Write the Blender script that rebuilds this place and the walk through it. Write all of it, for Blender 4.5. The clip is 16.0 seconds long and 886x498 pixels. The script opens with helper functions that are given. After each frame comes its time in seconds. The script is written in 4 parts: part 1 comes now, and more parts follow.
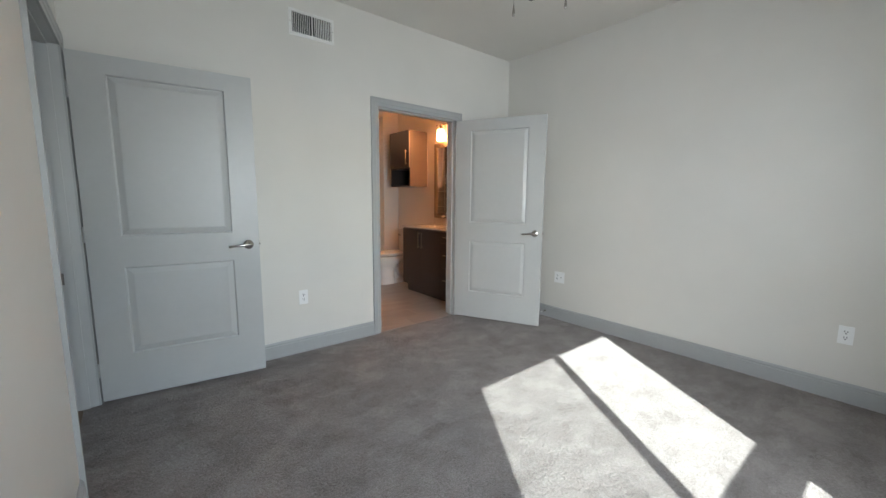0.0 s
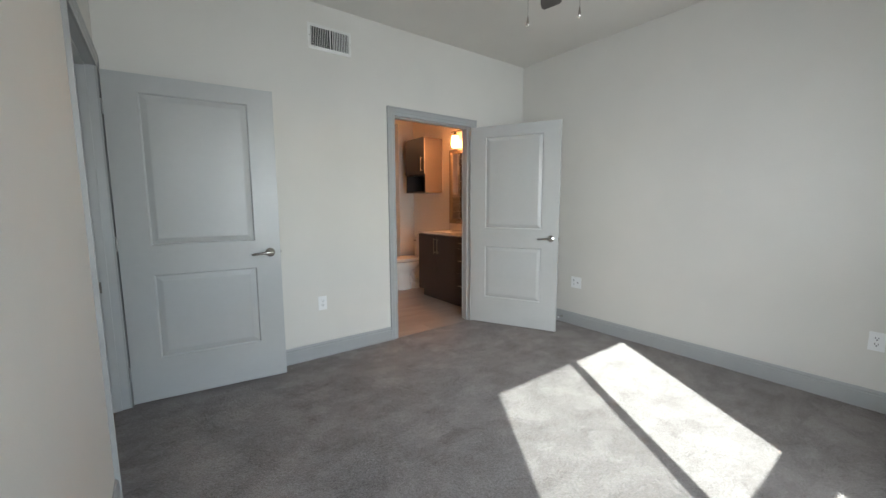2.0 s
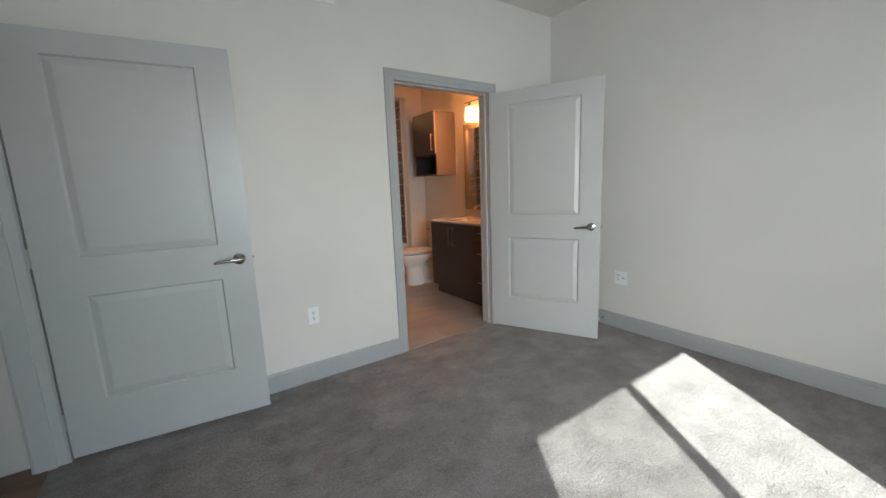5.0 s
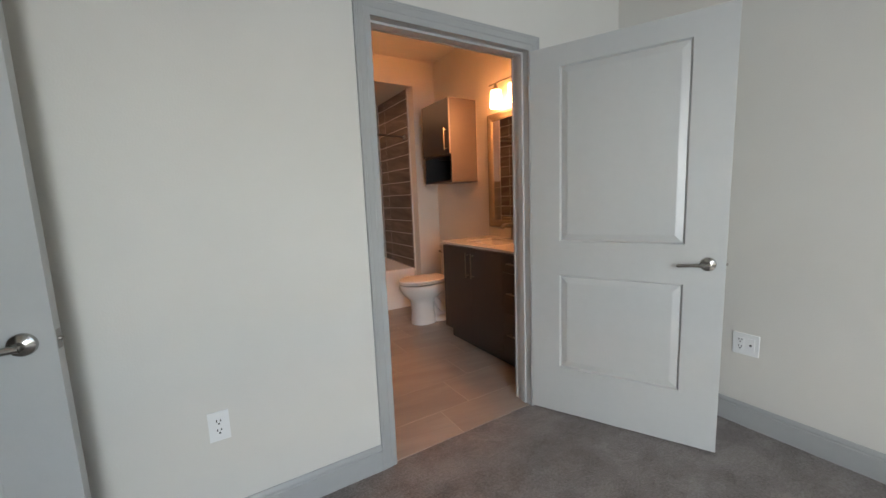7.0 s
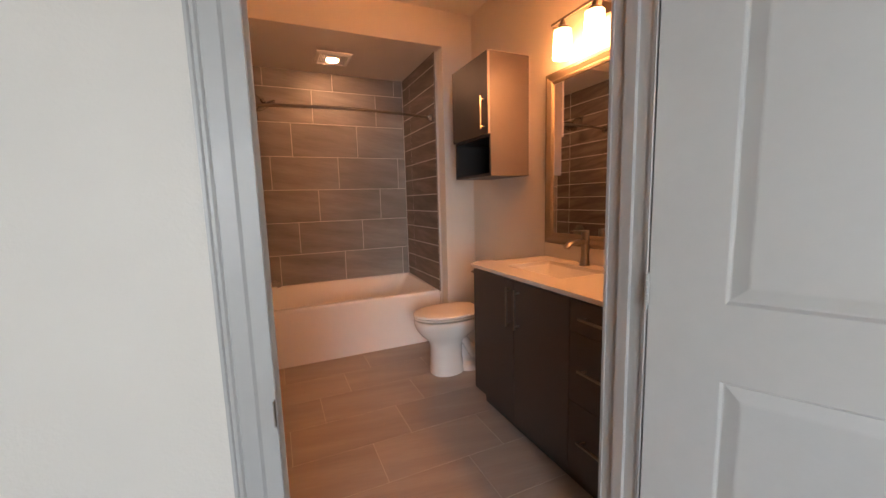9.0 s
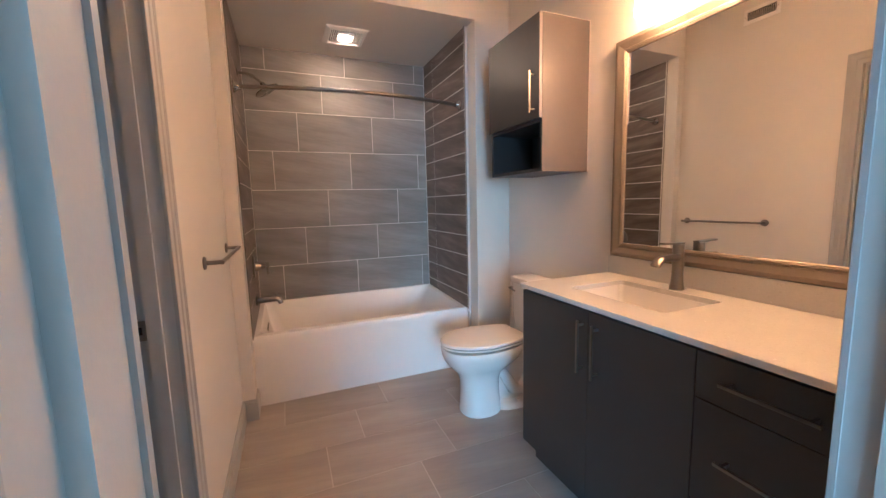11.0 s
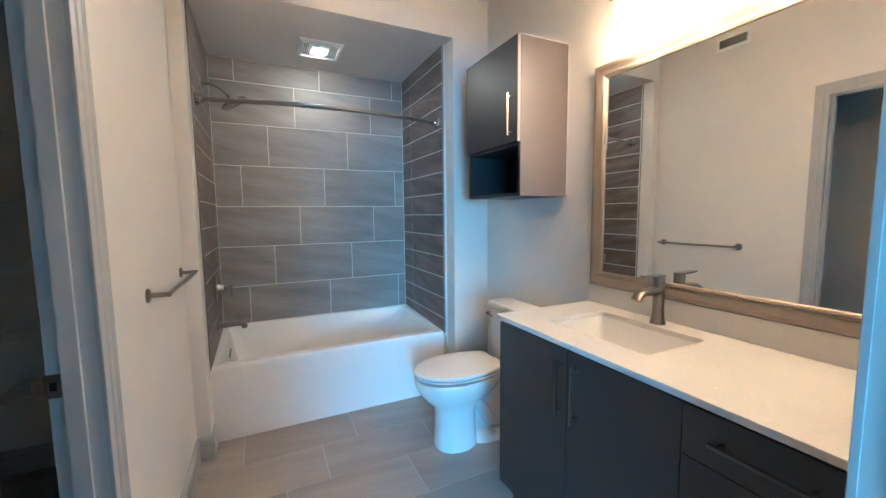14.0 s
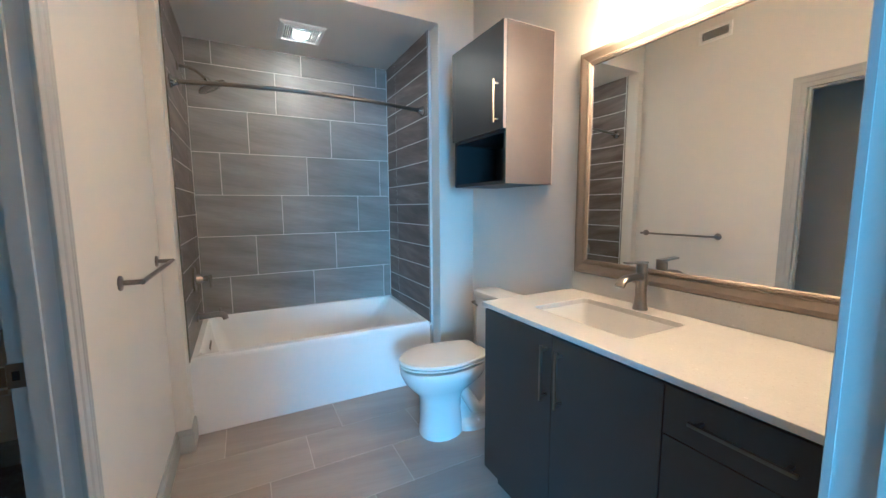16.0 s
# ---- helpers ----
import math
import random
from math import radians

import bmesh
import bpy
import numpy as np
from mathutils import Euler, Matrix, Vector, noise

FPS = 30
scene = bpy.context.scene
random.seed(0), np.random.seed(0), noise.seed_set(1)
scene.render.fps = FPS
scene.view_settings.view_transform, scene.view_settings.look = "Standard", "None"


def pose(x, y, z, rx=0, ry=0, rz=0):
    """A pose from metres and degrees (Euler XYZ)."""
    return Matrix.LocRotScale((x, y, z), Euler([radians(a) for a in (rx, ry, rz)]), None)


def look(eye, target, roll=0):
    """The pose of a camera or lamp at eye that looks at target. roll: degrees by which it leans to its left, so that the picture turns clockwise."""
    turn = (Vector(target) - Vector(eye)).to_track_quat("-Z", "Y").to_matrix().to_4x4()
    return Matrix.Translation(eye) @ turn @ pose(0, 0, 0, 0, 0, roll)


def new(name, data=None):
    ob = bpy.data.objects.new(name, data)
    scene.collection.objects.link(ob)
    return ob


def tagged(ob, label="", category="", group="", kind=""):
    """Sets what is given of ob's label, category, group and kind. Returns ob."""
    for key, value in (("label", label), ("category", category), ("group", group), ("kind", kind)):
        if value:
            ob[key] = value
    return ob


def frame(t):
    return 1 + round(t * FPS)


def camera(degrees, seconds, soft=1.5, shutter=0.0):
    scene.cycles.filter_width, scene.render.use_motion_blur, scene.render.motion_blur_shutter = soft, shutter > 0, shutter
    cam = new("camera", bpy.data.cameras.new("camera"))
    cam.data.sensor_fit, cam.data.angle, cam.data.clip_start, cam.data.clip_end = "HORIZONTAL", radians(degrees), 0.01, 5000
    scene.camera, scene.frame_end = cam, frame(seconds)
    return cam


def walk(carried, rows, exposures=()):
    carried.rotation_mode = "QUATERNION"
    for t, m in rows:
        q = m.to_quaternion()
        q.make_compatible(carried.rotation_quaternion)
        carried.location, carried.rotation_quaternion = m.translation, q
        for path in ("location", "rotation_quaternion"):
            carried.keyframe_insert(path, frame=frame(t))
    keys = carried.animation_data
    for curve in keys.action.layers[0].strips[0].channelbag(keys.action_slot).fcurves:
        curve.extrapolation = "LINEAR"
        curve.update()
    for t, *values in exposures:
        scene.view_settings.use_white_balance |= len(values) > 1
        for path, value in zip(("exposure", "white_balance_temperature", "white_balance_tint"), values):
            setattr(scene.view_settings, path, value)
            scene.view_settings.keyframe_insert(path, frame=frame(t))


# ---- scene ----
cam = camera(99.0, 16.0)
PATH = [
    (0, (0.523, 0.558, 1.256), (1.774, 2.097, 0.995), 0.5),
    (0.5, (0.513, 0.54, 1.263), (1.74, 2.102, 1.026), 0.4),
    (1, (0.495, 0.544, 1.269), (1.708, 2.119, 1.047), 0.3),
    (1.5, (0.488, 0.546, 1.271), (1.69, 2.129, 1.05), 0.1),
    (2, (0.497, 0.544, 1.272), (1.689, 2.133, 1.035), -0.2),
    (2.5, (0.51, 0.545, 1.27), (1.691, 2.137, 1.002), -0.4),
    (3, (0.513, 0.569, 1.259), (1.69, 2.16, 0.966), -0.6),
    (3.2, (0.500, 0.563, 1.264), (1.678, 2.155, 0.960), -0.7),
    (5.3, (0.986, 1.183, 1.293), (2.088, 2.819, 0.969), -2.2),
    (5.5, (1.05, 1.276, 1.274), (2.151, 2.918, 0.972), -2.2),
    (6, (1.222, 1.537, 1.277), (2.292, 3.202, 0.993), -2.4),
    (6.5, (1.392, 1.771, 1.283), (2.438, 3.454, 1.009), -2.4),
    (7, (1.596, 1.995, 1.282), (2.619, 3.693, 1.016), -2.3),
    (7.5, (1.76, 2.241, 1.274), (2.764, 3.951, 1.013), -1.9),
    (8, (1.949, 2.508, 1.285), (2.916, 4.24, 1.032), -1.5),
    (8.5, (2.138, 2.726, 1.281), (3.026, 4.502, 1.041), -1.6),
    (9, (2.265, 2.92, 1.282), (3.074, 4.731, 1.026), -1.6),
    (9.5, (2.3, 3.127, 1.282), (3.095, 4.943, 1.02), -1.8),
    (9.7, (2.329, 3.182, 1.275), (3.101, 5.008, 1.014), -1.9),
    (11.8, (2.348, 3.491, 1.301), (3.095, 5.332, 1.076), -1.0),
    (12, (2.409, 3.478, 1.309), (3.106, 5.339, 1.088), -1.2),
    (12.5, (2.409, 3.501, 1.32), (3.149, 5.347, 1.114), -1.0),
    (13, (2.404, 3.509, 1.332), (3.192, 5.337, 1.138), -0.8),
    (13.5, (2.405, 3.518, 1.342), (3.233, 5.329, 1.156), -0.6),
    (14, (2.412, 3.521, 1.348), (3.269, 5.318, 1.161), -0.6),
    (14.5, (2.414, 3.526, 1.342), (3.296, 5.311, 1.152), -0.5),
    (15, (2.42, 3.525, 1.335), (3.316, 5.302, 1.136), -0.4),
    (15.5, (2.423, 3.528, 1.33), (3.331, 5.297, 1.117), -0.4),
    (16, (2.422, 3.532, 1.32), (3.343, 5.293, 1.097), -0.4),
]
EXPOSURES = [(0.0, 2.22, 6400, 8), (5.5, 2.16, 6450, 8), (7.0, 2.17, 6450, 9), (8.5, 2.42, 6600, 14), (9.7, 2.36, 6380, 14), (11.8, 3.30, 3100, -25), (16.0, 3.18, 3100, -25)]
walk(cam, [(t, look(eye, target, roll)) for t, eye, target, roll in PATH], EXPOSURES)

# ---------------------------------------------------------------- light
SUN_WAY = Vector((0.670, 1.0, -0.884)).normalized()
world = bpy.data.worlds.new("sky")
scene.world = world
world.use_nodes = True
sky = world.node_tree.nodes.new("ShaderNodeTexSky")
sky.sky_type, sky.sun_disc = "NISHITA", False
sky.sun_elevation, sky.sun_rotation = radians(36.3), radians(213.8)
background = world.node_tree.nodes["Background"]
background.inputs["Strength"].default_value = 0.15
world.node_tree.links.new(sky.outputs[0], background.inputs["Color"])
sun = new("sun", bpy.data.lights.new("sun", "SUN"))
sun.data.energy, sun.data.angle, sun.data.color = 4.3, radians(0.6), (0.93, 1.0, 0.965)
sun.matrix_world = look(Vector((0, 0, 8)) - SUN_WAY * 4, Vector((0, 0, 8)))


skylight = new("skylight", bpy.data.lights.new("skylight", "AREA"))
skylight.data.shape, skylight.data.size, skylight.data.size_y = "RECTANGLE", 2.20, 1.90
skylight.data.energy, skylight.data.color = 58.0, (0.83, 0.91, 1.0)
skylight.matrix_world = look(Vector((0.80, -0.80, 1.56)), Vector((1.56, 0.20, 1.20)))

# ---------------------------------------------------------------- materials
def nodes_of(name):
    m = bpy.data.materials.new(name)
    m.use_nodes = True
    t = m.node_tree
    return m, t, t.nodes["Principled BSDF"]


def noise_node(t, coord, scale, detail=4.0, rough=0.55, stretch=(1, 1, 1)):
    mp = t.nodes.new("ShaderNodeMapping")
    mp.inputs["Scale"].default_value = stretch
    t.links.new(coord, mp.inputs["Vector"])
    n = t.nodes.new("ShaderNodeTexNoise")
    n.inputs["Scale"].default_value, n.inputs["Detail"].default_value, n.inputs["Roughness"].default_value = scale, detail, rough
    t.links.new(mp.outputs[0], n.inputs["Vector"])
    return n.outputs["Fac"]


def ramp(t, fac, stops):
    r = t.nodes.new("ShaderNodeValToRGB")
    while len(r.color_ramp.elements) < len(stops):
        r.color_ramp.elements.new(0.5)
    for e, (p, c) in zip(r.color_ramp.elements, stops):
        e.position, e.color = p, (*c, 1)
    t.links.new(fac, r.inputs["Fac"])
    return r.outputs["Color"]


def add_bump(t, b, height, strength, distance, below=None):
    n = t.nodes.new("ShaderNodeBump")
    n.inputs["Strength"].default_value, n.inputs["Distance"].default_value = strength, distance
    t.links.new(height, n.inputs["Height"])
    if below:
        t.links.new(below, n.inputs["Normal"])
    t.links.new(n.outputs[0], b.inputs["Normal"])
    return n.outputs[0]


def surface(name, base, vary=0.05, scale=3.0, rough=0.6, metal=0.0, bump=0.0, grain=300.0, rough_vary=0.06, specular=0.5, stretch=(1, 1, 1), random=0.0):
    """Paint, metal, ceramic: a base colour that drifts at a broad and a fine scale, with fine relief."""
    m, t, b = nodes_of(name)
    co = t.nodes.new("ShaderNodeTexCoord").outputs["Object"]
    broad = noise_node(t, co, scale, 5.0, 0.6, stretch)
    fine = noise_node(t, co, scale * 14, 3.0, 0.6, stretch)
    mix = t.nodes.new("ShaderNodeMath")
    mix.operation = "MULTIPLY_ADD"
    mix.inputs[1].default_value = 0.35
    t.links.new(fine, mix.inputs[0])
    t.links.new(broad, mix.inputs[2])
    lo = tuple(max(c * (1 - vary), 0) for c in base)
    hi = tuple(min(c * (1 + vary), 1) for c in base)
    col = ramp(t, mix.outputs[0], [(0.45, lo), (0.9, hi)])
    if random:
        info = t.nodes.new("ShaderNodeObjectInfo")
        hsv = t.nodes.new("ShaderNodeHueSaturation")
        mr = t.nodes.new("ShaderNodeMapRange")
        mr.inputs["To Min"].default_value, mr.inputs["To Max"].default_value = 1 - random, 1 + random
        t.links.new(info.outputs["Random"], mr.inputs["Value"])
        t.links.new(mr.outputs[0], hsv.inputs["Value"])
        t.links.new(col, hsv.inputs["Color"])
        col = hsv.outputs[0]
    t.links.new(col, b.inputs["Base Color"])
    mr = t.nodes.new("ShaderNodeMapRange")
    mr.inputs["To Min"].default_value, mr.inputs["To Max"].default_value = rough - rough_vary, rough + rough_vary
    t.links.new(broad, mr.inputs["Value"])
    t.links.new(mr.outputs[0], b.inputs["Roughness"])
    b.inputs["Metallic"].default_value = metal
    b.inputs["Specular IOR Level"].default_value = specular
    if bump:
        add_bump(t, b, noise_node(t, co, grain, 3.0, 0.6, stretch), bump, 0.002)
    return m


def wall_paint(name, base):
    """Rolled paint on textured drywall: broad soft unevenness, orange peel."""
    m, t, b = nodes_of(name)
    co = t.nodes.new("ShaderNodeTexCoord").outputs["Object"]
    broad = noise_node(t, co, 1.1, 4.0, 0.6)
    col = ramp(t, broad, [(0.3, tuple(c * 0.965 for c in base)), (0.7, tuple(min(c * 1.03, 1) for c in base))])
    t.links.new(col, b.inputs["Base Color"])
    b.inputs["Roughness"].default_value = 0.55
    b.inputs["Specular IOR Level"].default_value = 0.35
    low = add_bump(t, b, noise_node(t, co, 9.0, 3.0), 0.08, 0.01)
    add_bump(t, b, noise_node(t, co, 150.0, 2.0, 0.5), 0.34, 0.0014, low)
    return m


def carpet_mat():
    m, t, b = nodes_of("carpet_pile")
    co = t.nodes.new("ShaderNodeTexCoord").outputs["Object"]
    strokes = t.nodes.new("ShaderNodeTexVoronoi")
    strokes.inputs["Scale"].default_value, strokes.inputs["Randomness"].default_value = 6.5, 1.0
    warp = t.nodes.new("ShaderNodeTexNoise")
    warp.inputs["Scale"].default_value, warp.inputs["Detail"].default_value, warp.inputs["Roughness"].default_value = 7.0, 6.0, 0.7
    t.links.new(co, warp.inputs["Vector"])
    shift = t.nodes.new("ShaderNodeVectorMath")
    shift.operation = "MULTIPLY_ADD"
    shift.inputs[1].default_value = (0.22, 0.22, 0.22)
    t.links.new(warp.outputs["Color"], shift.inputs[0])
    t.links.new(co, shift.inputs[2])
    t.links.new(shift.outputs[0], strokes.inputs["Vector"])
    grey = t.nodes.new("ShaderNodeSeparateXYZ")
    t.links.new(strokes.outputs["Color"], grey.inputs[0])
    brushed = noise_node(t, co, 4.2, 9.0, 0.70, (1, 1.35, 1))
    soft = ramp(t, brushed, [(0.425, (0.0, 0.0, 0.0)), (0.445, (0.46, 0.46, 0.46)), (0.53, (0.56, 0.56, 0.56)), (0.548, (1.0, 1.0, 1.0))])
    patches = t.nodes.new("ShaderNodeMix")
    patches.data_type = "FLOAT"
    patches.inputs[0].default_value = 0.42
    t.links.new(soft, patches.inputs[2])
    t.links.new(grey.outputs[0], patches.inputs[3])
    tuft = noise_node(t, co, 105.0, 4.0, 0.80)
    crisp = ramp(t, tuft, [(0.40, (0.0, 0.0, 0.0)), (0.60, (1.0, 1.0, 1.0))])
    mix = t.nodes.new("ShaderNodeMix")
    mix.data_type = "FLOAT"
    mix.inputs[0].default_value = 0.46
    t.links.new(patches.outputs[0], mix.inputs[2])
    t.links.new(crisp, mix.inputs[3])
    col = ramp(t, mix.outputs[0], [(0.08, (0.138, 0.117, 0.108)), (0.5, (0.240, 0.207, 0.193)), (0.92, (0.352, 0.317, 0.298))])
    t.links.new(col, b.inputs["Base Color"])
    b.inputs["Roughness"].default_value = 0.95
    b.inputs["Specular IOR Level"].default_value = 0.1
    b.inputs["Sheen Weight"].default_value = 0.25
    b.inputs["Sheen Roughness"].default_value = 0.6
    low = add_bump(t, b, patches.outputs[0], 0.6, 0.014)
    mid = add_bump(t, b, noise_node(t, co, 60.0, 3.0, 0.6), 0.7, 0.010, low)
    add_bump(t, b, tuft, 1.0, 0.010, mid)
    return m


def tile_mat(name, dark, mid, light, rough, streak=(0.5, 3.0, 3.0), random=0.06, along="x"):
    """Porcelain printed with long soft veins that run along each tile, a different piece of the print on each."""
    m, t, b = nodes_of(name)
    co = t.nodes.new("ShaderNodeTexCoord").outputs["Object"]
    info = t.nodes.new("ShaderNodeObjectInfo")
    mul = t.nodes.new("ShaderNodeMath")
    mul.operation = "MULTIPLY"
    mul.inputs[1].default_value = 37.0
    t.links.new(info.outputs["Random"], mul.inputs[0])
    comb = t.nodes.new("ShaderNodeCombineXYZ")
    t.links.new(mul.outputs[0], comb.inputs[0])
    t.links.new(mul.outputs[0], comb.inputs[1])
    add = t.nodes.new("ShaderNodeVectorMath")
    t.links.new(co, add.inputs[0])
    t.links.new(comb.outputs[0], add.inputs[1])
    tilt = t.nodes.new("ShaderNodeMapping")
    tilt.inputs["Rotation"].default_value = (0, 0, radians(9))
    t.links.new(add.outputs[0], tilt.inputs["Vector"])
    vein = noise_node(t, tilt.outputs[0], 2.4, 5.0, 0.55, streak)
    grain = noise_node(t, tilt.outputs[0], 34.0, 5.0, 0.70, (0.22, 2.4, 2.4))
    mix = t.nodes.new("ShaderNodeMix")
    mix.data_type = "FLOAT"
    mix.inputs[0].default_value = 0.26
    t.links.new(vein, mix.inputs[2])
    t.links.new(grain, mix.inputs[3])
    col = ramp(t, mix.outputs[0], [(0.30, dark), (0.5, mid), (0.70, light)])
    hsv = t.nodes.new("ShaderNodeHueSaturation")
    mr = t.nodes.new("ShaderNodeMapRange")
    mr.inputs["To Min"].default_value, mr.inputs["To Max"].default_value = 1 - random, 1 + random
    t.links.new(info.outputs["Random"], mr.inputs["Value"])
    t.links.new(mr.outputs[0], hsv.inputs["Value"])
    t.links.new(col, hsv.inputs["Color"])
    t.links.new(hsv.outputs[0], b.inputs["Base Color"])
    b.inputs["Roughness"].default_value = rough
    add_bump(t, b, grain, 0.12, 0.001)
    return m


def quartz_mat():
    m, t, b = nodes_of("quartz")
    co = t.nodes.new("ShaderNodeTexCoord").outputs["Object"]
    vor = t.nodes.new("ShaderNodeTexVoronoi")
    vor.inputs["Scale"].default_value = 230.0
    t.links.new(co, vor.inputs["Vector"])
    speck = ramp(t, vor.outputs["Color"], [(0.0, (0.50, 0.475, 0.435)), (0.14, (0.56, 0.55, 0.52)), (0.86, (0.585, 0.575, 0.55)), (0.985, (0.62, 0.61, 0.59)), (1.0, (0.95, 0.94, 0.92))])
    drift = ramp(t, noise_node(t, co, 6.0, 4.0), [(0.3, (0.95, 0.95, 0.95)), (0.7, (1, 1, 1))])
    mix = t.nodes.new("ShaderNodeMix")
    mix.data_type, mix.blend_type = "RGBA", "MULTIPLY"
    mix.inputs[0].default_value = 1.0
    t.links.new(speck, mix.inputs[6])
    t.links.new(drift, mix.inputs[7])
    t.links.new(mix.outputs[2], b.inputs["Base Color"])
    b.inputs["Roughness"].default_value = 0.09
    return m


def glow(name, color, strength, base=(0.9, 0.88, 0.84)):
    m, t, b = nodes_of(name)
    b.inputs["Base Color"].default_value = (*base, 1)
    b.inputs["Roughness"].default_value = 0.35
    b.inputs["Emission Color"].default_value = (*color, 1)
    b.inputs["Emission Strength"].default_value = strength
    return m


def pane_mat(name, tint):
    """Thin glazing: lets the light straight through, tinted, with a Fresnel gloss."""
    m, t, b = nodes_of(name)
    out = t.nodes["Material Output"]
    clear, gloss = t.nodes.new("ShaderNodeBsdfTransparent"), t.nodes.new("ShaderNodeBsdfGlossy")
    clear.inputs["Color"].default_value = (*tint, 1)
    gloss.inputs["Roughness"].default_value = 0.02
    fres, mix = t.nodes.new("ShaderNodeFresnel"), t.nodes.new("ShaderNodeMixShader")
    fres.inputs["IOR"].default_value = 1.45
    for a, c in ((fres.outputs[0], mix.inputs[0]), (clear.outputs[0], mix.inputs[1]), (gloss.outputs[0], mix.inputs[2]), (mix.outputs[0], out.inputs["Surface"])):
        t.links.new(a, c)
    return m


WALL = wall_paint("wall_paint", (0.66, 0.635, 0.585))
CEILING = wall_paint("ceiling_paint", (0.70, 0.675, 0.625))
TRIM = surface("trim_paint", (0.375, 0.378, 0.370), 0.05, 2.0, 0.38, bump=0.10, grain=90)
DOOR = surface("door_paint", (0.455, 0.460, 0.448), 0.04, 1.6, 0.36, bump=0.12, grain=120)
CARPET = carpet_mat()
CLOSET_CARPET = CARPET
HALL_FLOOR = tile_mat("hall_planks", (0.10, 0.055, 0.03), (0.17, 0.10, 0.06), (0.24, 0.15, 0.09), 0.4)
FLOOR_TILE = tile_mat("floor_porcelain", (0.275, 0.243, 0.213), (0.330, 0.295, 0.260), (0.405, 0.365, 0.325), 0.36)
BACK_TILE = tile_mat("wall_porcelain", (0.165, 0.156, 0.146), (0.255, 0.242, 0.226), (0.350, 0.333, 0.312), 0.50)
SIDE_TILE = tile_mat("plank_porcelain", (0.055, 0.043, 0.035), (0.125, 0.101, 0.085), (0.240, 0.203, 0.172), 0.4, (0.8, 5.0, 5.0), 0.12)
GROUT = surface("grout", (0.80, 0.78, 0.74), 0.06, 8.0, 0.9, bump=0.3, grain=400)
FLOOR_GROUT = surface("floor_grout", (0.56, 0.52, 0.465), 0.08, 8.0, 0.9, bump=0.3, grain=400)
LAMINATE = surface("dark_laminate", (0.021, 0.0205, 0.021), 0.10, 4.0, 0.42, bump=0.10, grain=420, specular=0.8)
# Laminate on the cabinet's lamp side; the lamp's shine is in its lighter brown.
LIT_PANEL = surface("lamplit_side_panel", (0.115, 0.098, 0.086), 0.06, 4.0, 0.40, bump=0.08, grain=420)
NICHE = surface("niche_laminate", (0.018, 0.02, 0.024), 0.10, 4.0, 0.4)
EDGE = surface("edge_banding", (0.62, 0.57, 0.50), 0.05, 4.0, 0.35)
BAND = surface("door_edge_band", (0.26, 0.225, 0.205), 0.05, 4.0, 0.35)
QUARTZ = quartz_mat()
PORCELAIN = surface("porcelain", (0.70, 0.69, 0.67), 0.015, 3.0, 0.10, rough_vary=0.03)
ENAMEL = surface("tub_enamel", (0.78, 0.775, 0.76), 0.02, 2.0, 0.13, rough_vary=0.03)
SEAT = surface("seat_plastic", (0.71, 0.695, 0.66), 0.02, 3.0, 0.22)
NICKEL = surface("brushed_nickel", (0.255, 0.235, 0.210), 0.04, 20.0, 0.31, 1.0, rough_vary=0.02)
CHROME = surface("polished_nickel", (0.46, 0.44, 0.41), 0.03, 12.0, 0.20, 1.0, rough_vary=0.01)
FRAME = surface("champagne_frame", (0.260, 0.225, 0.180), 0.08, 9.0, 0.50, 0.7, bump=0.06, grain=300)
PLASTIC = surface("white_plastic", (0.80, 0.80, 0.79), 0.02, 6.0, 0.35)
DARK = surface("dark_slot", (0.012, 0.012, 0.012), 0.2, 6.0, 0.8)
GRILLE = surface("grille_enamel", (0.76, 0.75, 0.72), 0.03, 6.0, 0.4)
WIRE = surface("wire_coating", (0.72, 0.71, 0.69), 0.03, 6.0, 0.4)
BLADE = surface("blade_finish", (0.10, 0.088, 0.078), 0.12, 5.0, 0.4, bump=0.1, grain=200)
VINYL = surface("window_vinyl", (0.72, 0.71, 0.69), 0.03, 5.0, 0.4)
CAULK = surface("caulk", (0.70, 0.69, 0.67), 0.04, 8.0, 0.5)
CONCRETE = surface("concrete_ground", (0.30, 0.29, 0.27), 0.2, 0.4, 0.9, bump=0.2, grain=20)
MIRROR = nodes_of("mirror_silver")[0]
MIRROR.node_tree.nodes["Principled BSDF"].inputs["Base Color"].default_value = (0.88, 0.89, 0.88, 1)
MIRROR.node_tree.nodes["Principled BSDF"].inputs["Metallic"].default_value = 1.0
MIRROR.node_tree.nodes["Principled BSDF"].inputs["Roughness"].default_value = 0.012
PANE = pane_mat("clear_glazing", (0.95, 0.96, 0.95))
LAMP_GLOW = glow("lit_opal_glass", (1.0, 0.366, 0.118), 12.0)
tree = LAMP_GLOW.node_tree
split = tree.nodes.new("ShaderNodeSeparateXYZ")
tree.links.new(tree.nodes.new("ShaderNodeTexCoord").outputs["Generated"], split.inputs[0])
brightness = tree.nodes.new("ShaderNodeMapRange")
brightness.inputs["From Min"].default_value, brightness.inputs["From Max"].default_value = 0.30, 0.85
brightness.inputs["To Min"].default_value, brightness.inputs["To Max"].default_value = 15.0, 4.4
tree.links.new(split.outputs["Z"], brightness.inputs["Value"])
tree.links.new(brightness.outputs[0], tree.nodes["Principled BSDF"].inputs["Emission Strength"])
BULB_GLOW = glow("lit_bulb_opening", (1.0, 0.366, 0.118), 22.0)
